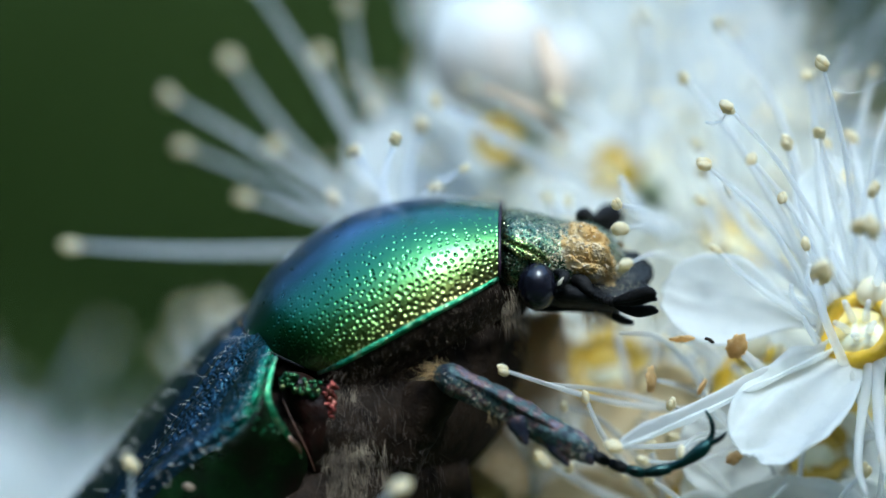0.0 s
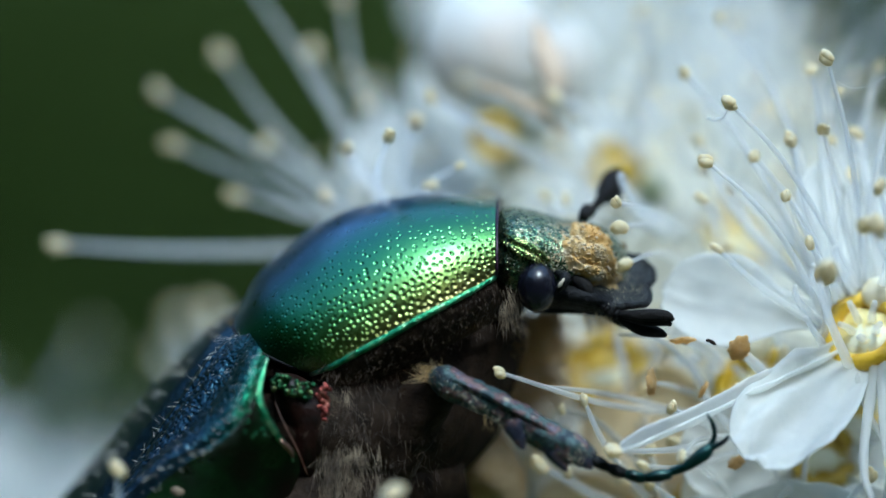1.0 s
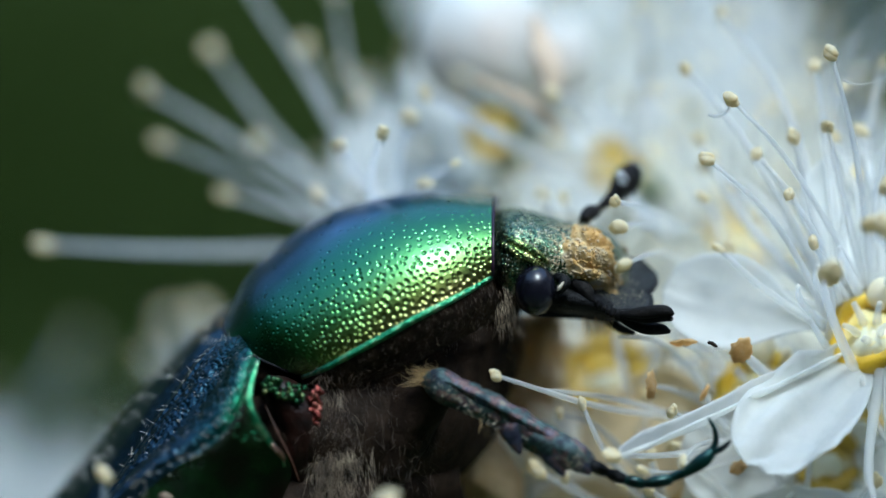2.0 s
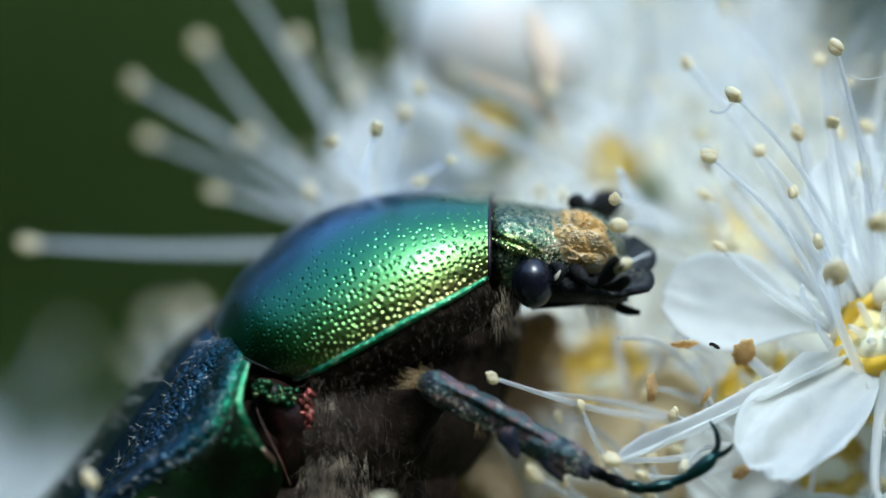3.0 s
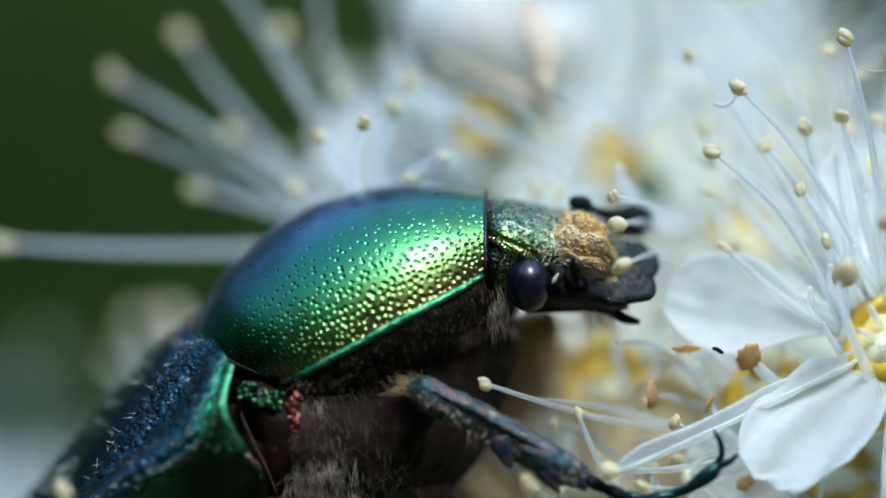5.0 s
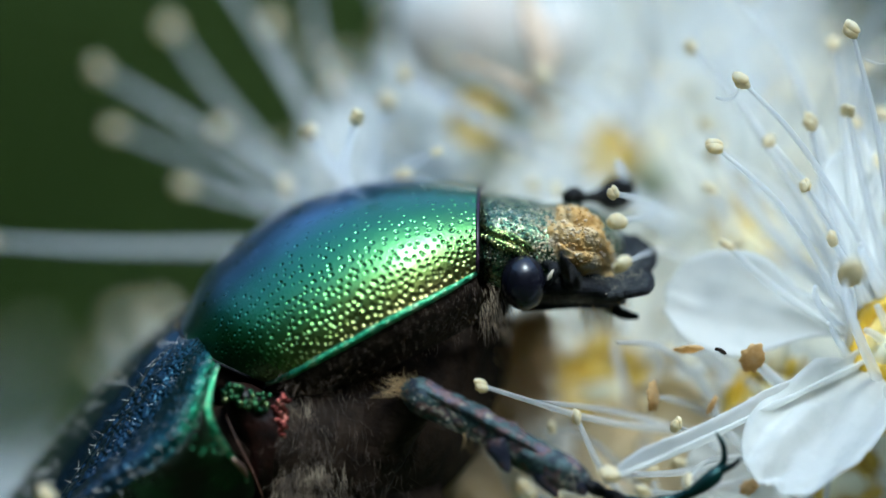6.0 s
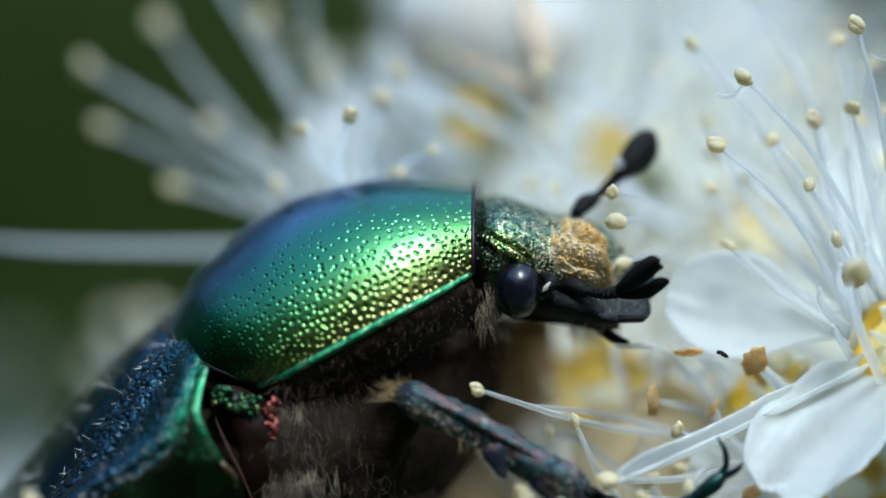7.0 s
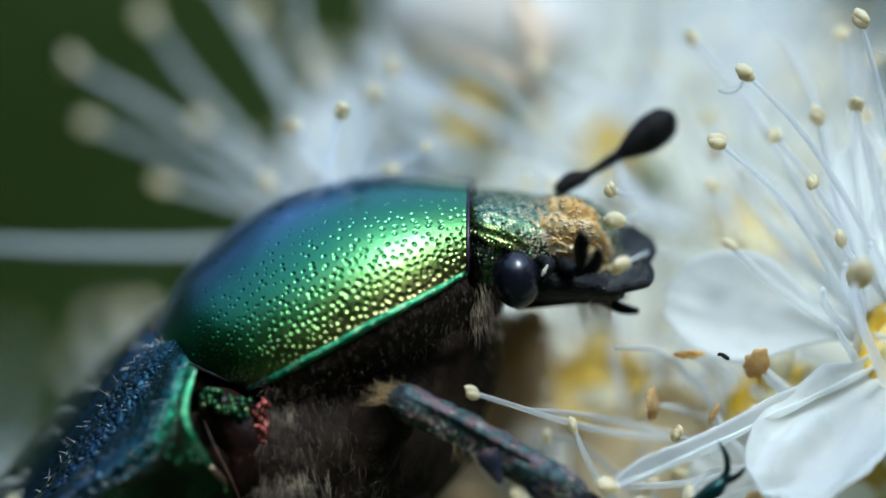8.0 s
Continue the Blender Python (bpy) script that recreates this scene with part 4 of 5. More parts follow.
def petal(fl, base, tip, width, face, cup=0.18, ruffle=0.04, mat=None, seed=0, claw=0.12, taper=1.3):
    """A rounded petal from base to tip (world), width in plan units, its upper side towards face; cup curls its sides."""
    b, t = Vector(base), Vector(tip)
    ln = (t - b).length
    along = (t - b).normalized()
    n = Vector(face)
    n = (n - along * n.dot(along)).normalized()
    across = along.cross(n)
    nu, nv = 22, 18
    w = width * K / 2
    verts, faces = [], []
    sd = Vector((seed * 3.7, seed * 1.3, 0))
    for i in range(nu + 1):
        u = 1 - (1 - i / nu) ** 2.4
        prof = (claw + (1 - claw) * math.sin(min(u / 0.62, 1) * math.pi / 2) ** taper) * (math.sqrt(max(1 - max((u - 0.62) / 0.38, 0) ** 2.3, 0.0)))
        prof = max(prof, 0.02)
        for j in range(nv + 1):
            v = j / nv * 2 - 1
            q = Vector((u * 2.1, v * prof * 1.4, 0)) + sd
            lift = cup * ln * (v * v * prof * 0.9 + (u - 0.45) ** 2 * 1.1 - 0.2) + ruffle * ln * noise.noise(q * 1.6) + ruffle * 0.5 * ln * noise.noise(q * 4.0) * max(abs(v) * prof, u)
            end = 1 - 0.06 * (1 - v * v) * max(u - 0.8, 0) * 3 + 0.03 * noise.noise(q * 3.0) * u
            verts.append(b + along * (ln * u * end) + across * (v * w * prof) + n * lift)
    for i in range(nu):
        for j in range(nv):
            k = i * (nv + 1) + j
            faces.append((k, k + 1, k + nv + 2, k + nv + 1))
    ob = part("petal", (verts, faces), mat or M_PETAL, fl, origin=b)
    so = ob.modifiers.new("thickness", "SOLIDIFY")
    so.thickness, so.offset = 3 * K, 0
    return ob


def frame_of(axis):
    a = Vector(axis).normalized()
    u = a.cross(Vector((0.13, 0.2, 0.97))).normalized()
    return a, u, a.cross(u)


def frame_turn(a, u, v):
    return Matrix((u, v, a)).transposed()


def flower(centre, axis, label, size=1.0, heart=None, blade=None, petals=(), auto_petals=(), stamens=(), sprays=(), auto_stamens=0, reach=(230, 330), spread=(0.35, 1.15), seed=0, thick=7.0, disc=True, ring=62, anther=13.0):
    """centre: plan point; axis: where it faces. petals: (tip x, y, d, width, face, cup). auto_petals: angles in degrees.
    stamens: (tip x, y, d, r, style, bend[, base angle])."""
    rng = random.Random(seed)
    c = P(*centre)
    a, u, v = frame_of(axis)
    fl = thing("flower", c, label, "flower", "flowers of the cluster")
    CENTRES.append((c, a))
    rr = ring * size * K
    part("cup", joined(blob(c - a * rr * 0.75, (rr * 1.05, rr * 1.05, rr * 0.8), 12, 16, 0.08, 900), tube([c - a * rr * 1.2, c - a * rr * 3.2], [rr * 0.35, rr * 0.25], 8)), M_CUP, fl)
    if disc:
        pts = [c + (u * math.cos(g) + v * math.sin(g)) * rr * 0.85 for g in (i / 24 * 2 * math.pi for i in range(25))]
        vs, fs = tube(pts, [rr * 0.21] * 25, 12, 1.0, False)
        vs = [p + a * rr * (0.3 * noise.noise(p * 1500) + 0.12 * noise.noise(p * 5000)) for p in vs]
        part("nectar_disc", (vs, fs), M_DISC if heart in (None, M_DISC) else heart, fl, "glossy yellow nectar ring")
        lumps = []
        for i in range(9 if heart is None else 0):
            g = i / 9 * 2 * math.pi + rng.uniform(-0.15, 0.15) + seed
            out = u * math.cos(g) + v * math.sin(g)
            if i % 3 != 0 and out.x > -0.45 and not (out.x > 0 and out.z < -0.3):
                lumps.append(blob(c + out * rr * 0.98 + a * rr * 0.15, (rr * rng.uniform(0.3, 0.42),) * 3, 10, 12, 0.2, 2500))
        if lumps:
            part("collar", joined(*lumps), M_COLLAR, fl, "pale cream collar round the ring", kind="stuff")
        part("heart", blob(c - a * rr * 0.2, (rr * 0.78, rr * 0.78, rr * 0.4), 14, 20, 0.25, 2500, frame_turn(a, u, v)), heart or M_HEART, fl, "pale yellow heart")
        for i in range(5 if heart is None else 0):
            g = i / 5 * 2 * math.pi + 0.4
            o = (u * math.cos(g) + v * math.sin(g)) * rr * 0.35
            part("pistil", smooth_tube([c + o * 0.6 - a * rr * 0.2, c + o + a * rr * 0.4, c + o * 1.5 + a * rr * 0.75], [rr * 0.12, rr * 0.09, rr * 0.07], 8, 8), M_FILAMENT, fl)
    for k, p in enumerate(petals):
        x, y, d, w, face, cup = p[:6]
        t = P(x, y, d)
        way = t - c
        way = (way - a * way.dot(a)).normalized()
        petal(fl, c + way * rr * 0.8, t, w, face, cup, p[6] if len(p) > 6 else 0.05, blade, seed=seed * 7 + k, taper=p[7] if len(p) > 7 else 1.3, claw=p[8] if len(p) > 8 else 0.12)
    for k, deg in enumerate(auto_petals):
        g = radians(deg)
        way = (u * math.cos(g) + v * math.sin(g) + a * 0.15).normalized()
        ln = rng.uniform(200, 250) * size * K
        petal(fl, c + way * rr * 0.8, c + way * (rr + ln), rng.uniform(190, 240) * size, a, rng.uniform(0.1, 0.25), 0.05, blade, seed=seed * 11 + k)
    for s in stamens:
        x, y, d, r, style, bend = s[:6]
        t = P(x, y, d)
        way = t - c
        way = way - a * way.dot(a)
        way = way.normalized() if way.length > 1e-6 else u
        g = rng.uniform(-0.5, 0.5)
        way = (way + a.cross(way) * g).normalized()
        stamen(fl, c + way * rr * 1.05, t, r, style, rng, bend, s[6] if len(s) > 6 else anther)
    for n, x0, x1, y0, y1, d0, d1 in sprays:
        for _ in range(n):
            t = P(rng.uniform(x0, x1), rng.uniform(y0, y1), rng.uniform(d0, d1))
            way = t - c
            way = (way - a * way.dot(a)).normalized()
            way = (way + a.cross(way) * rng.uniform(-0.6, 0.6)).normalized()
            stamen(fl, c + way * rr * 1.05, t, rng.uniform(5.5, 8.5), "fresh", rng, 0.09, rng.uniform(12, 17))
    for i in range(auto_stamens):
        g = (i + rng.uniform(0, 0.8)) / auto_stamens * 2 * math.pi
        lean = rng.uniform(*spread)
        o = u * math.cos(g) + v * math.sin(g)
        way = (a * math.cos(lean) + o * math.sin(lean)).normalized()
        stamen(fl, c + o * rr, c + o * rr + way * rng.uniform(*reach) * size * K, thick * rng.uniform(0.8, 1.2), "fresh", rng, 0.1, anther)
    return fl


TOWARDS = (0, -1, 0)
front = flower((1522, 585, -1.8), (-0.2, -0.85, 0.45), "open white flower with yellow nectar ring and long stamens", 1.15,
       petals=[(1172, 512, -0.8, 168, (0.1, -1, 0.25), 0.06, 0.02, 3.0), (1330, 818, -4.2, 188, (-0.3, -1, 0.3), 0.12, 0.1, 0.8, 0.42), (1080, 806, -4.4, 26, (0.15, -0.6, 0.8), 0.05, 0.03, 0.5, 0.9), (1760, 640, -2.5, 220, TOWARDS, 0.15), (1520, 290, 0.2, 240, TOWARDS, 0.2)],
       stamens=[(1455, 112, -2.8, 5.5, "fresh", 0.06, 13), (1287, 190, -3.0, 5.5, "fresh", 0.08, 16), (1450, 236, -1.8, 6.5, "fresh", 0.05, 13), (1246, 290, -3.0, 5.5, "fresh", 0.1, 13), (1330, 282, -1.4, 6.5, "fresh", 0.06, 13),
                (1392, 252, -1.6, 6.5, "fresh", 0.05, 13), (1385, 350, -3.2, 5.5, "fresh", 0.08, 12), (1210, 138, 0.2, 7.5, "fresh", 0.08, 13), (1270, 42, 2.0, 8.5, "fresh", 0.08, 13), (1543, 405, -6.4, 8.5, "fresh", 0.05, 20),
                (1265, 440, -1.6, 6.5, "fresh", 0.08, 13), (1315, 480, -0.8, 6.5, "fresh", 0.06, 13), (1455, 480, -6.2, 7.5, "fresh", 0.1, 21), (1535, 880, -4.6, 9, "bare", 0.12), (1590, 900, -4.5, 10, "bare", 0.1), (1400, 505, -3.4, 7, "bare", 0.1), (1432, 470, -3.6, 7, "bare", 0.1), (1420, 560, -3.4, 6, "bare", 0.08), (1470, 440, -3.8, 8, "bare", 0.1)],
       sprays=[(20, 1330, 1620, 90, 470, -1.0, 3.0), (3, 1400, 1600, 330, 470, -6.8, -5.0), (3, 1560, 1680, 760, 1000, -5.0, -3.0), (3, 1400, 1480, 420, 520, -4.2, -3.2), (4, 1150, 1300, 250, 380, 1.0, 2.5)], seed=1, ring=62)
part("wisp", limb([(1476, 158, -2.8), (1500, 165, -2.7), (1530, 160, -2.5), (1552, 148, -2.4), (1580, 134, -2.3)], [1.6, 1.2, 1.0, 1.0, 0.8], 24, 6), M_FILAMENT, front, "thin curved white thread")
part("wisp", limb([(1248, 216, -3.0), (1262, 219, -3.0), (1276, 214, -3.0), (1285, 202, -3.0)], [2.2, 3.4, 3.0, 1.4], 16, 8), M_FILAMENT, front)
flower((1338, 694, 0.6), (-0.35, -0.85, 0.25), "creamy white flower with withered ochre anthers below the petal", 1.0, None, M_PETAL_CREAM,
       petals=[(1480, 860, 0.5, 230, TOWARDS, 0.15), (1300, 960, 0.0, 220, TOWARDS, 0.2)],
       stamens=[(1206, 600, -2.4, 12, "old", 0.04, 21), (1304, 614, -2.5, 12, "old", 0.03, 24), (1152, 672, -2.2, 6, "old", 0.05, 19), (1243, 684, -2.2, 8, "old", 0.08, 19), (1188, 716, -3.0, 5, "fresh", 0.08, 12),
                (1098, 590, -2.4, 6, "bare", 0.1), (974, 680, -2.8, 6, "bare", 0.04), (890, 655, -3.6, 6, "fresh", 0.08, 11), (1085, 790, -4.6, 6, "fresh", 0.03, 15),
                (1137, 815, -4.7, 5, "fresh", 0.05, 13), (1205, 800, -4.6, 5, "fresh", 0.08, 13), (1300, 810, -2, 6, "old", 0.08, 20)], seed=2, ring=84)
flower((1078, 655, 4.0), (-0.15, -0.9, 0.25), "white flower with broad yellow ring behind the beetle's head", 1.0, M_DISC_DIM, M_PETAL_CREAM, auto_petals=(20, 92, 164, 236, 308), auto_stamens=9, seed=3, thick=9, ring=74)
flower((1448, 800, 0.2), (0.1, -0.9, 0.2), "half-hidden white flower with ochre centre", 0.95, M_DISC_DIM, petals=[(1380, 1080, -1, 320, TOWARDS, 0.2)], auto_petals=(10, 190), auto_stamens=8, seed=4)
flower((1400, 1060, -1.0), (-0.1, -0.8, 0.5), "white flower with a broad low petal", 1.0, petals=[(1385, 842, -1.4, 280, (0, -1, 0.3), 0.12), (1150, 940, -1, 240, TOWARDS, 0.2), (1600, 900, -0.5, 220, TOWARDS, 0.2)], auto_stamens=14, seed=5)
flower((1090, 298, 7.6), (-0.4, -0.85, 0.3), "white flower with yellow centre, out of focus", 1.0, M_BUDCUP, auto_petals=(), auto_stamens=6, seed=6, thick=9, ring=50,
       stamens=[(772, 180, 2.0, 13, "fresh", 0.06, 17), (1005, 355, 1.5, 7, "fresh", 0.05, 12), (985, 178, 3.0, 9, "fresh", 0.05, 15)])
flower((880, 250, 6.0), (0.0, -1.0, 0.02), "white flower with a yellow heart below the bud, out of focus", 0.9, M_BUDCUP, auto_petals=(),
       auto_stamens=0, seed=7, thick=8, ring=46)
flower((690, 425, 6.5), (-0.6, -0.5, 0.45), "white flower with stamens fanned into the dark", 0.8, auto_petals=(),
       stamens=[(125, 435, 5.7, 8.4, "fresh", 0.03, 17), (300, 172, 8.2, 7.6, "fresh", 0.04, 17), (325, 262, 8.2, 6.7, "fresh", 0.03, 16), (408, 105, 9.0, 7.6, "fresh", 0.04, 17), (448, -30, 8.2, 7.6, "fresh", 0.03, 17),
                (567, 98, 9.0, 5.9, "fresh", 0.03, 16), (618, 8, 9.0, 6.7, "fresh", 0.03, 17), (660, 192, 7.4, 5.0, "fresh", 0.03, 16), (488, 258, 7.4, 6.7, "fresh", 0.03, 17), (432, 350, 6.6, 6.7, "fresh", 0.03, 17),
                (700, 246, -1.2, 7, "fresh", 0.05, 17), (627, 268, 0.8, 7, "fresh", 0.04, 16), (822, 298, 0.0, 6, "fresh", 0.06, 13), (772, 332, 0.6, 6, "fresh", 0.05, 14), (745, 222, 2.0, 7, "fresh", 0.05, 16), (590, 350, 3.0, 7, "fresh", 0.05, 17)], seed=8)
flower((1180, 150, 18.0), (0.1, -0.85, 0.4), "white flower in the back of the cluster", 1.0, auto_petals=(15, 159, 231, 303), auto_stamens=30, reach=(260, 360), seed=9, thick=9)
flower((1400, 260, 13.0), (0.2, -0.85, 0.35), "white flower behind the long stamens", 1.1, auto_petals=(0, 72, 144), auto_stamens=24, reach=(240, 400), seed=10, thick=9, anther=18.0)
flower((1290, 440, 8.5), (-0.1, -0.9, 0.3), "white flower under the tangle of stamens", 1.0, None, M_PETAL_CREAM, auto_petals=(20, 92, 164, 236, 308), auto_stamens=30, reach=(230, 380), seed=11, thick=8,
       stamens=[(1097, 405, -3.6, 7, "fresh", 0.03, 19), (1105, 470, -4.3, 6, "fresh", 0.03, 17), (1092, 362, -3.2, 7, "fresh", 0.03, 13), (1100, 316, -0.6, 13, "bare", 0.05), (1240, 355, 0.0, 8, "fresh", 0.05, 15)])
flower((960, 400, 16.0), (-0.1, -0.78, 0.62), "white flower behind the beetle's neck", 1.1, auto_petals=(0, 72, 144, 216, 288), auto_stamens=10, seed=12, thick=8)
flower((440, 720, 12.0), (-0.6, -0.5, 0.5), "blurred white flower behind the wing cases", 0.6, auto_petals=(), auto_stamens=0, seed=14, thick=11,
       stamens=[(392, 548, 16, 14, "fresh", 0.05, 26), (335, 560, 19, 15, "fresh", 0.05, 28), (412, 590, 17, 14, "fresh", 0.05, 24), (300, 625, 17, 14, "fresh", 0.05, 24)])
flower((0, 985, 32.0), (0.0, -0.7, 0.6), "white flower blurred far behind", 1.2, auto_petals=(0, 72, 144, 216, 288), auto_stamens=18, reach=(250, 380), seed=15, thick=12)
flower((240, 1130, -6.5), (-0.1, -0.3, 0.9), "white flower with long stamens before the wing cases", 0.9, auto_petals=(60, 180, 300), stamens=[(232, 822, -6.8, 7, "fresh", 0.03, 18), (707, 862, -9.0, 8, "fresh", 0.05, 18)], seed=16)


flower((890, 318, 11.0), (-0.1, -0.7, 0.7), "white flower filling the gap under the bud", 1.0, disc=False, auto_petals=(10, 82, 154, 226, 298), auto_stamens=8, seed=53, thick=8)
flower((1000, 175, 17.0), (0.1, -0.9, 0.3), "white flower beside the bud", 0.9, disc=False, auto_petals=(-20, 52, 196, 268), auto_stamens=12, seed=54, thick=8)
flower((1235, 900, 1.0), (-0.3, -0.8, 0.4), "creamy flower low under the foot", 1.0, None, M_PETAL_TAN, auto_petals=(20, 92, 164, 236, 308), auto_stamens=8, seed=51, thick=7,
       stamens=[(1036, 703, -3.5, 6, "fresh", 0.04, 12), (960, 815, -1, 8, "fresh", 0.08, 18), (1150, 790, -1.5, 7, "fresh", 0.05)])
flower((1030, 850, 4.0), (-0.2, -0.8, 0.45), "creamy flower low behind the shin", 1.1, None, M_PETAL_TAN, auto_petals=(50, 122, 194, 266, 338), auto_stamens=10, seed=52, thick=8,
       stamens=[(1092, 592, 1.2, 11, "bare", 0.12), (985, 690, 2.0, 9, "fresh", 0.06)])
for k, (x, y, d) in enumerate([(1010, 50, 24), (1240, 310, 18), (1500, 430, 11), (1150, 480, 15), (1010, 570, 11), (1560, 700, 5)]):
    flower((x, y, d), (0.3 * math.sin(k * 2.4), -0.85, 0.35 + 0.2 * math.cos(k * 1.7)), "white flower packed into the cluster's depth", 1.15, None, M_PETAL_CREAM if k in (1, 3) or k > 4 else None, auto_petals=[k * 31 + 72 * i for i in range(5) if k != 2 or i not in (2, 3)],
           auto_stamens=12 if k == 2 else 20, reach=(200, 350), seed=30 + k, thick=8, anther=17.0)


def bud(centre, radius, axis, seed):
    c = P(*centre)
    a, u, v = frame_of(axis)
    ob = thing("flower_bud", c, "round white flower bud flushed with pink", "flower bud")
    CENTRES.append((c, a))
    r = radius * K
    for i in range(5):
        g = i / 5 * 2 * math.pi + seed
        o = u * math.cos(g) + v * math.sin(g)
        verts, faces = [], []
        for p in range(15):
            th = math.pi * (0.02 + 0.9 * p / 14)
            for q in range(13):
                ph = (q / 12 - 0.5) * 2.1 * (1 - 0.35 * (p / 14) ** 2)
                e = o * math.cos(ph) + a.cross(o) * math.sin(ph)
                rad = r * (1 + 0.05 * (q / 12 - 0.5) + 0.02 * i / 5 + 0.015 * noise.noise((e + a * th) * 2))
                verts.append(c + (e * math.sin(th) - a * math.cos(th)) * rad)
        for p in range(14):
            for q in range(12):
                k = p * 13 + q
                faces.append((k, k + 1, k + 14, k + 13))
        pt = part("petal", (verts, faces), M_PETAL_PINK, ob)
        so = pt.modifiers.new("thickness", "SOLIDIFY")
        so.thickness, so.offset = 6 * K, -1
    part("cup", joined(blob(c - a * r * 0.8, (r * 0.5, r * 0.5, r * 0.35), 10, 14), tube([c - a * r, c - a * r * 1.5 + Vector((0, r, 0))], [r * 0.2, r * 0.15], 8)), M_BUDCUP, ob, "yellow cup under the bud")


husk = thing("withered_sepals", P(930, 190, 5.0), "brown withered sepals hanging below the bud", "sepals")
part("sepal", limb([(852, 156, 3.4), (905, 174, 3.2), (958, 204, 3.2), (1006, 248, 3.6)], [4, 8, 9, 4], 20, 10, 0.4, 0.3), M_SEPAL, husk)
part("sepal", limb([(955, 50, 4.6), (972, 105, 4.0), (984, 150, 3.8), (978, 190, 3.8)], [8, 22, 21, 8], 20, 10, 0.4, 0.3), M_SEPAL, husk)
bud((868, 92, 9.0), 122, (-0.2, -0.35, 0.9), 0.3)
bud((966, 122, 11.5), 92, (0.2, -0.4, 0.85), 1.1)


speck = thing("tiny_insect", P(1257, 603, -3.3), "tiny black insect at a petal's edge", "insect")
part("body", blob(P(1257, 603, -3.3), (8 * K, 4 * K, 3.5 * K), 8, 10, 0.3, 9000, Matrix.Rotation(radians(35), 3, "Y")), M_UNDER, speck)
part("body", blob(P(1250, 600, -3.3), (3.5 * K, 3 * K, 3 * K), 6, 8), M_UNDER, speck)


def build_stem():
    root = Vector((0.004, 0.03, -0.01))
    crown = P(1150, 560, 32)
    st = thing("flowering_shrub", root, "green branching shrub shoot carrying the flower cluster", "shrub")
    part("stalk", smooth_tube([root, Vector((0.002, 0.032, Z0 * 0.5)), P(1100, 1100, 36), crown, P(1200, 150, 34)], [0.0018, 0.0016, 0.0012, 0.001, 0.0006], 30, 12), M_STEM, st)
    for c, a in CENTRES:
        e = c - a * 190 * K
        j = Vector((crown.x * 0.8 + e.x * 0.2, crown.y, min(e.z - 0.002, crown.z)))
        part("twig", smooth_tube([crown + Vector((0, 0, (e.z - crown.z) * 0.35)), j * 0.5 + e * 0.5 + Vector((0, max(0.003, j.y * 0.35 - e.y * 0.35), 0)), e, c - a * 120 * K], [0.0004, 0.0003, 0.00025, 0.00022], 14, 8), M_STEM, st)


build_stem()

# focus rests on the beetle's flank
cam.data.dof.use_dof = True
cam.data.dof.focus_object = beetle
cam.data.dof.aperture_fstop = cam.data.lens / 10.5


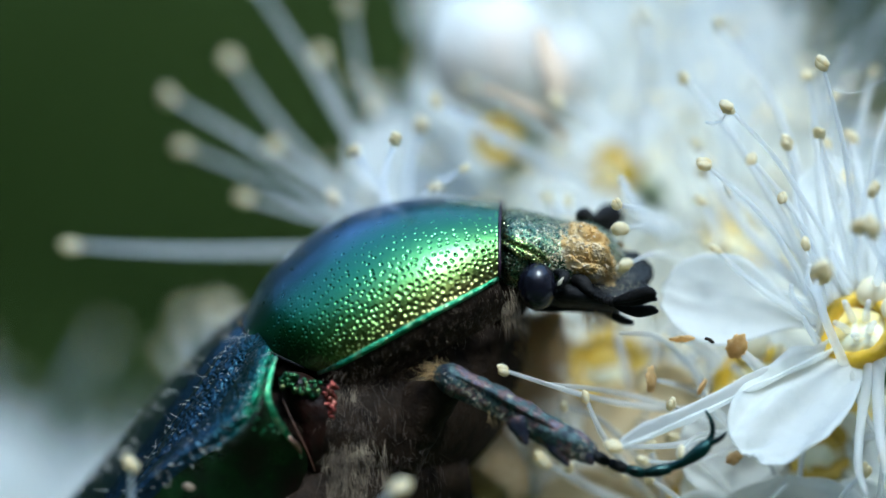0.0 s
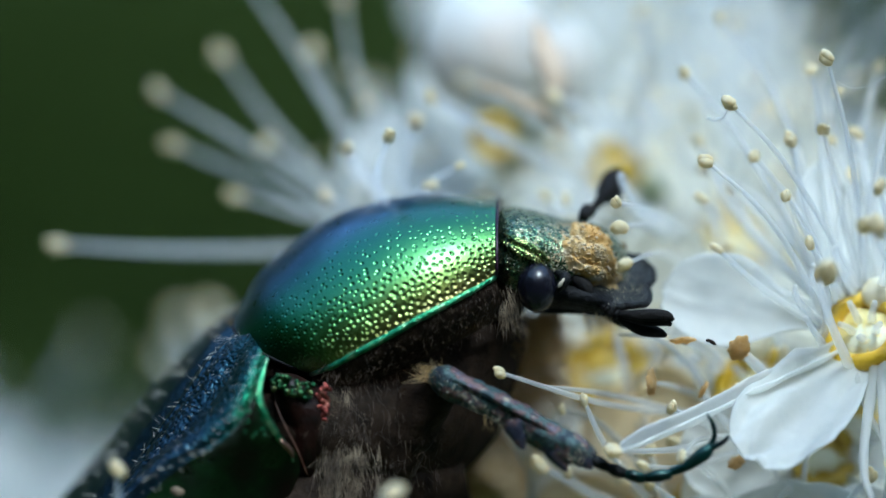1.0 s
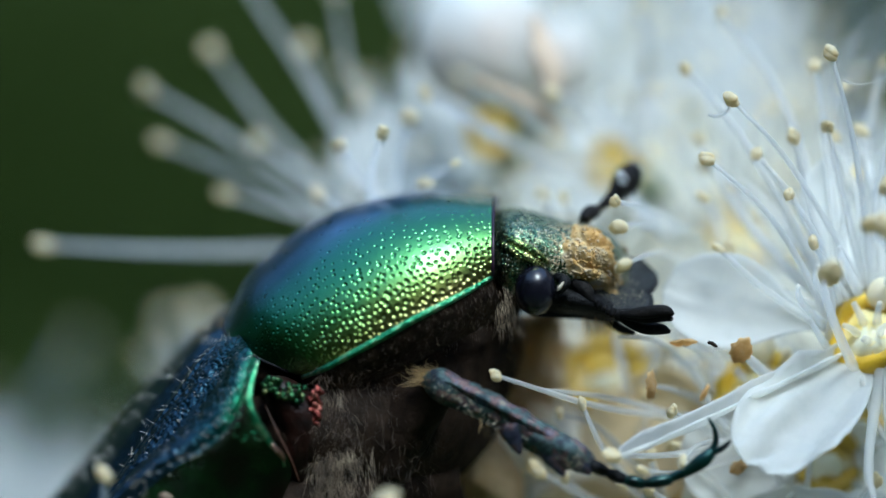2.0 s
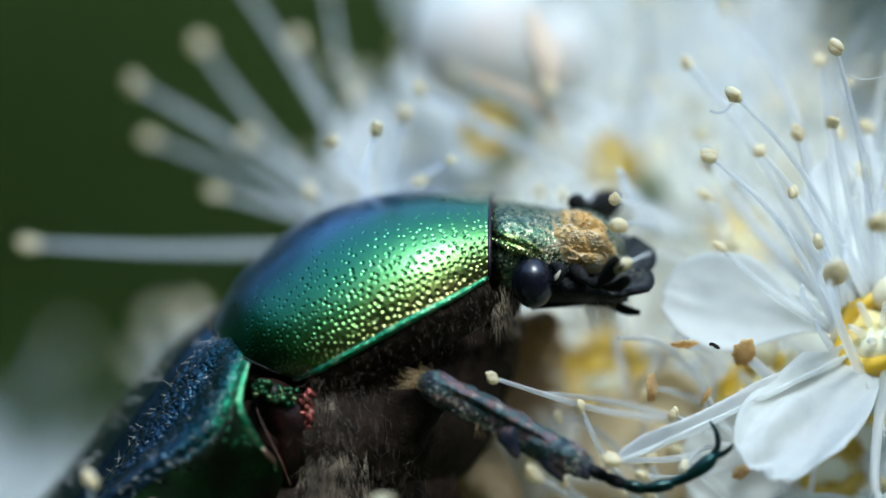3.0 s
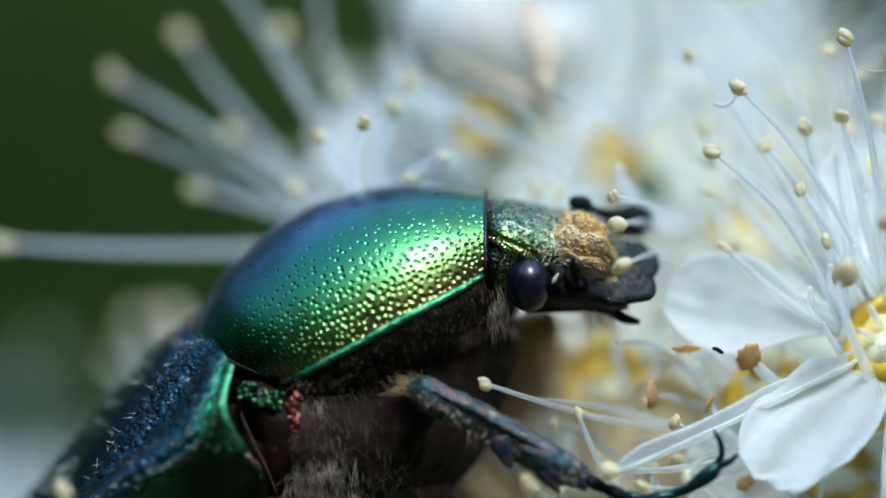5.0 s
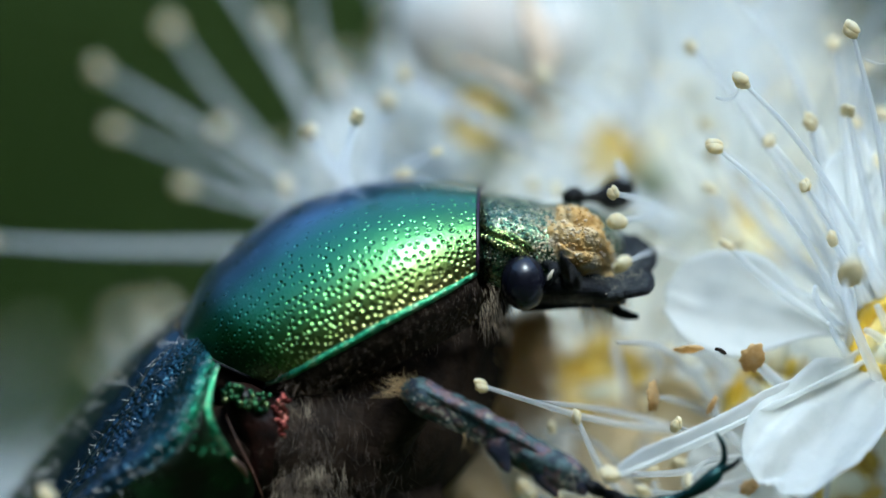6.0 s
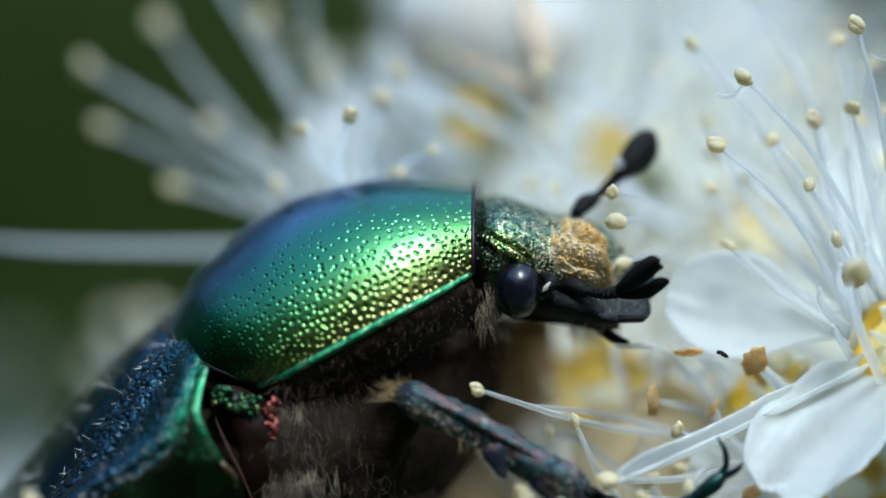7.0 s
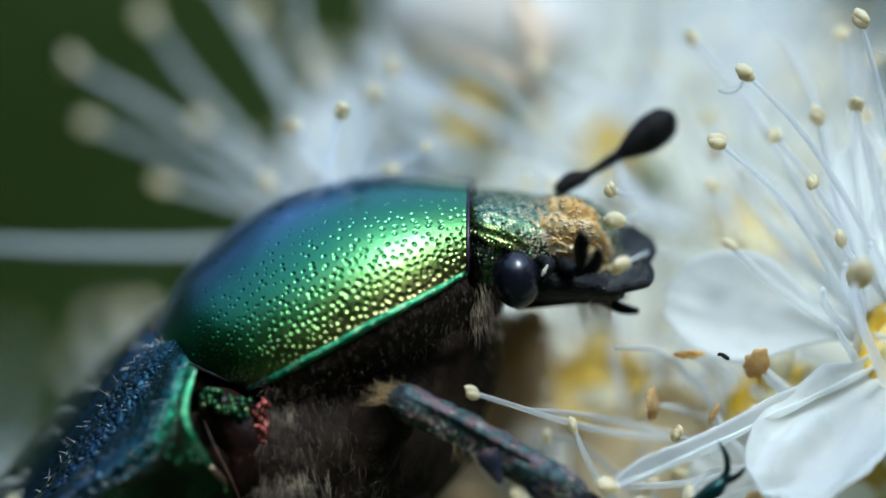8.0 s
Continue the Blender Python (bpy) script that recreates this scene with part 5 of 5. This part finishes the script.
# ---- what moves ----
def motions():
    # the whole beetle rocks a little: seconds, right, down
    rock = [(0.0, 0, 0), (0.5, 2, -2), (1.0, 1.5, -1.7), (1.5, 1.8, -2.4), (3.0, 1.8, -2), (3.5, 1.4, -2.2), (4.0, 3.6, -4.6), (4.5, 8, -6.6), (6.0, 0.6, -7.6), (6.5, 0, -7.2),
            (7.0, 0, -9.2), (7.5, 0, -10), (8.0, 0, -11)]
    walk(beetle, [(t, Matrix.Translation(BASE + Vector((x, 0, -y)) * K)) for t, x, y in rock])
    # the foot keeps its hold on the petals
    for ob in LEG:
        rest = ob.location.copy()
        walk(ob, [(t, Matrix.Translation(rest - Vector((x, 0, -y)) * K)) for t, x, y in rock])
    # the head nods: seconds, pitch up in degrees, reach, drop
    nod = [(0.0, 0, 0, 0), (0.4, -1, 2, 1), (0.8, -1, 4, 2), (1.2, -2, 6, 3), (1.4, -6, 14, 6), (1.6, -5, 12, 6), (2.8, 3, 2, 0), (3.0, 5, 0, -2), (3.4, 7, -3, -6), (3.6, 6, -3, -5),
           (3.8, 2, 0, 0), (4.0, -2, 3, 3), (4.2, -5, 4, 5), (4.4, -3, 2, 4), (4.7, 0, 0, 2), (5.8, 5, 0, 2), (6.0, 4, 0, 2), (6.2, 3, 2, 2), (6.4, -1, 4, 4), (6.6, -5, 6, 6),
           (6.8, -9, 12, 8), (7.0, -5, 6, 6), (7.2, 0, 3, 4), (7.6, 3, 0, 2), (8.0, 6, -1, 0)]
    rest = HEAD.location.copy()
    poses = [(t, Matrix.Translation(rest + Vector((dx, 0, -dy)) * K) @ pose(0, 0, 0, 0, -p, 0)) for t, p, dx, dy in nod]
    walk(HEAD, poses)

    def head_at(t):
        for (a, m), (b, n) in zip(poses, poses[1:]):
            if a <= t <= b:
                return m.lerp(n, (t - a) / (b - a))
        return poses[-1][1]

    def rock_at(t):
        for (a, x, y), (b, z, w) in zip(rock, rock[1:]):
            if a <= t <= b:
                f = (t - a) / (b - a)
                return Vector((x + (z - x) * f, 0, -y - (w - y) * f)) * K
        return Vector((rock[-1][1], 0, -rock[-1][2])) * K

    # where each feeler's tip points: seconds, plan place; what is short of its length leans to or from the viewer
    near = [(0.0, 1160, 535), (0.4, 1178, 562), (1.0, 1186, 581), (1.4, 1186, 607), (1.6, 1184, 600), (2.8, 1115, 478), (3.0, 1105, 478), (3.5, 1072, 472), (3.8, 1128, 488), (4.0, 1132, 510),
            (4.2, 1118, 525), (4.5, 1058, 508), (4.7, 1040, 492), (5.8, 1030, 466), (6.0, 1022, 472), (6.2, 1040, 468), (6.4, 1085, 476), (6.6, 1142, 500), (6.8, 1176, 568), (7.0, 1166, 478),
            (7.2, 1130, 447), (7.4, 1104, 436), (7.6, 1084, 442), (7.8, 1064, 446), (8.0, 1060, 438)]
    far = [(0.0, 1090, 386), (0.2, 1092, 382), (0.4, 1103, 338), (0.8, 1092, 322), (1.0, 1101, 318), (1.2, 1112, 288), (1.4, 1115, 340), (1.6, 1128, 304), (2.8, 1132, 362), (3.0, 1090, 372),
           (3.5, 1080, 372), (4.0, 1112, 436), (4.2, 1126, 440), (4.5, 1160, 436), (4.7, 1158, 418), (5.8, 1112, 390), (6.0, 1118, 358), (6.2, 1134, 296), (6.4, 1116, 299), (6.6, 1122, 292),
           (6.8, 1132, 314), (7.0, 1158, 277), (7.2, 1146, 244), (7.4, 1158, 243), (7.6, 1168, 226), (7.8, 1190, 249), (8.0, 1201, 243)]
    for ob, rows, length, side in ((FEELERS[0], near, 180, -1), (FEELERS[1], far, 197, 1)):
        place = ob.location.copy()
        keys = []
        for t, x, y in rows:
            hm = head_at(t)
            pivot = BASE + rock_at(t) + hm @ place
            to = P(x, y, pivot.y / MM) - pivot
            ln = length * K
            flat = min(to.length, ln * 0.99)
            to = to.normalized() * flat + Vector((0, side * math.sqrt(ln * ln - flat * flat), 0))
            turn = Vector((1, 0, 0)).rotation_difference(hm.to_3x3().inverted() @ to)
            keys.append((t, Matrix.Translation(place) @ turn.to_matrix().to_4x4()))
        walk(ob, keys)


motions()
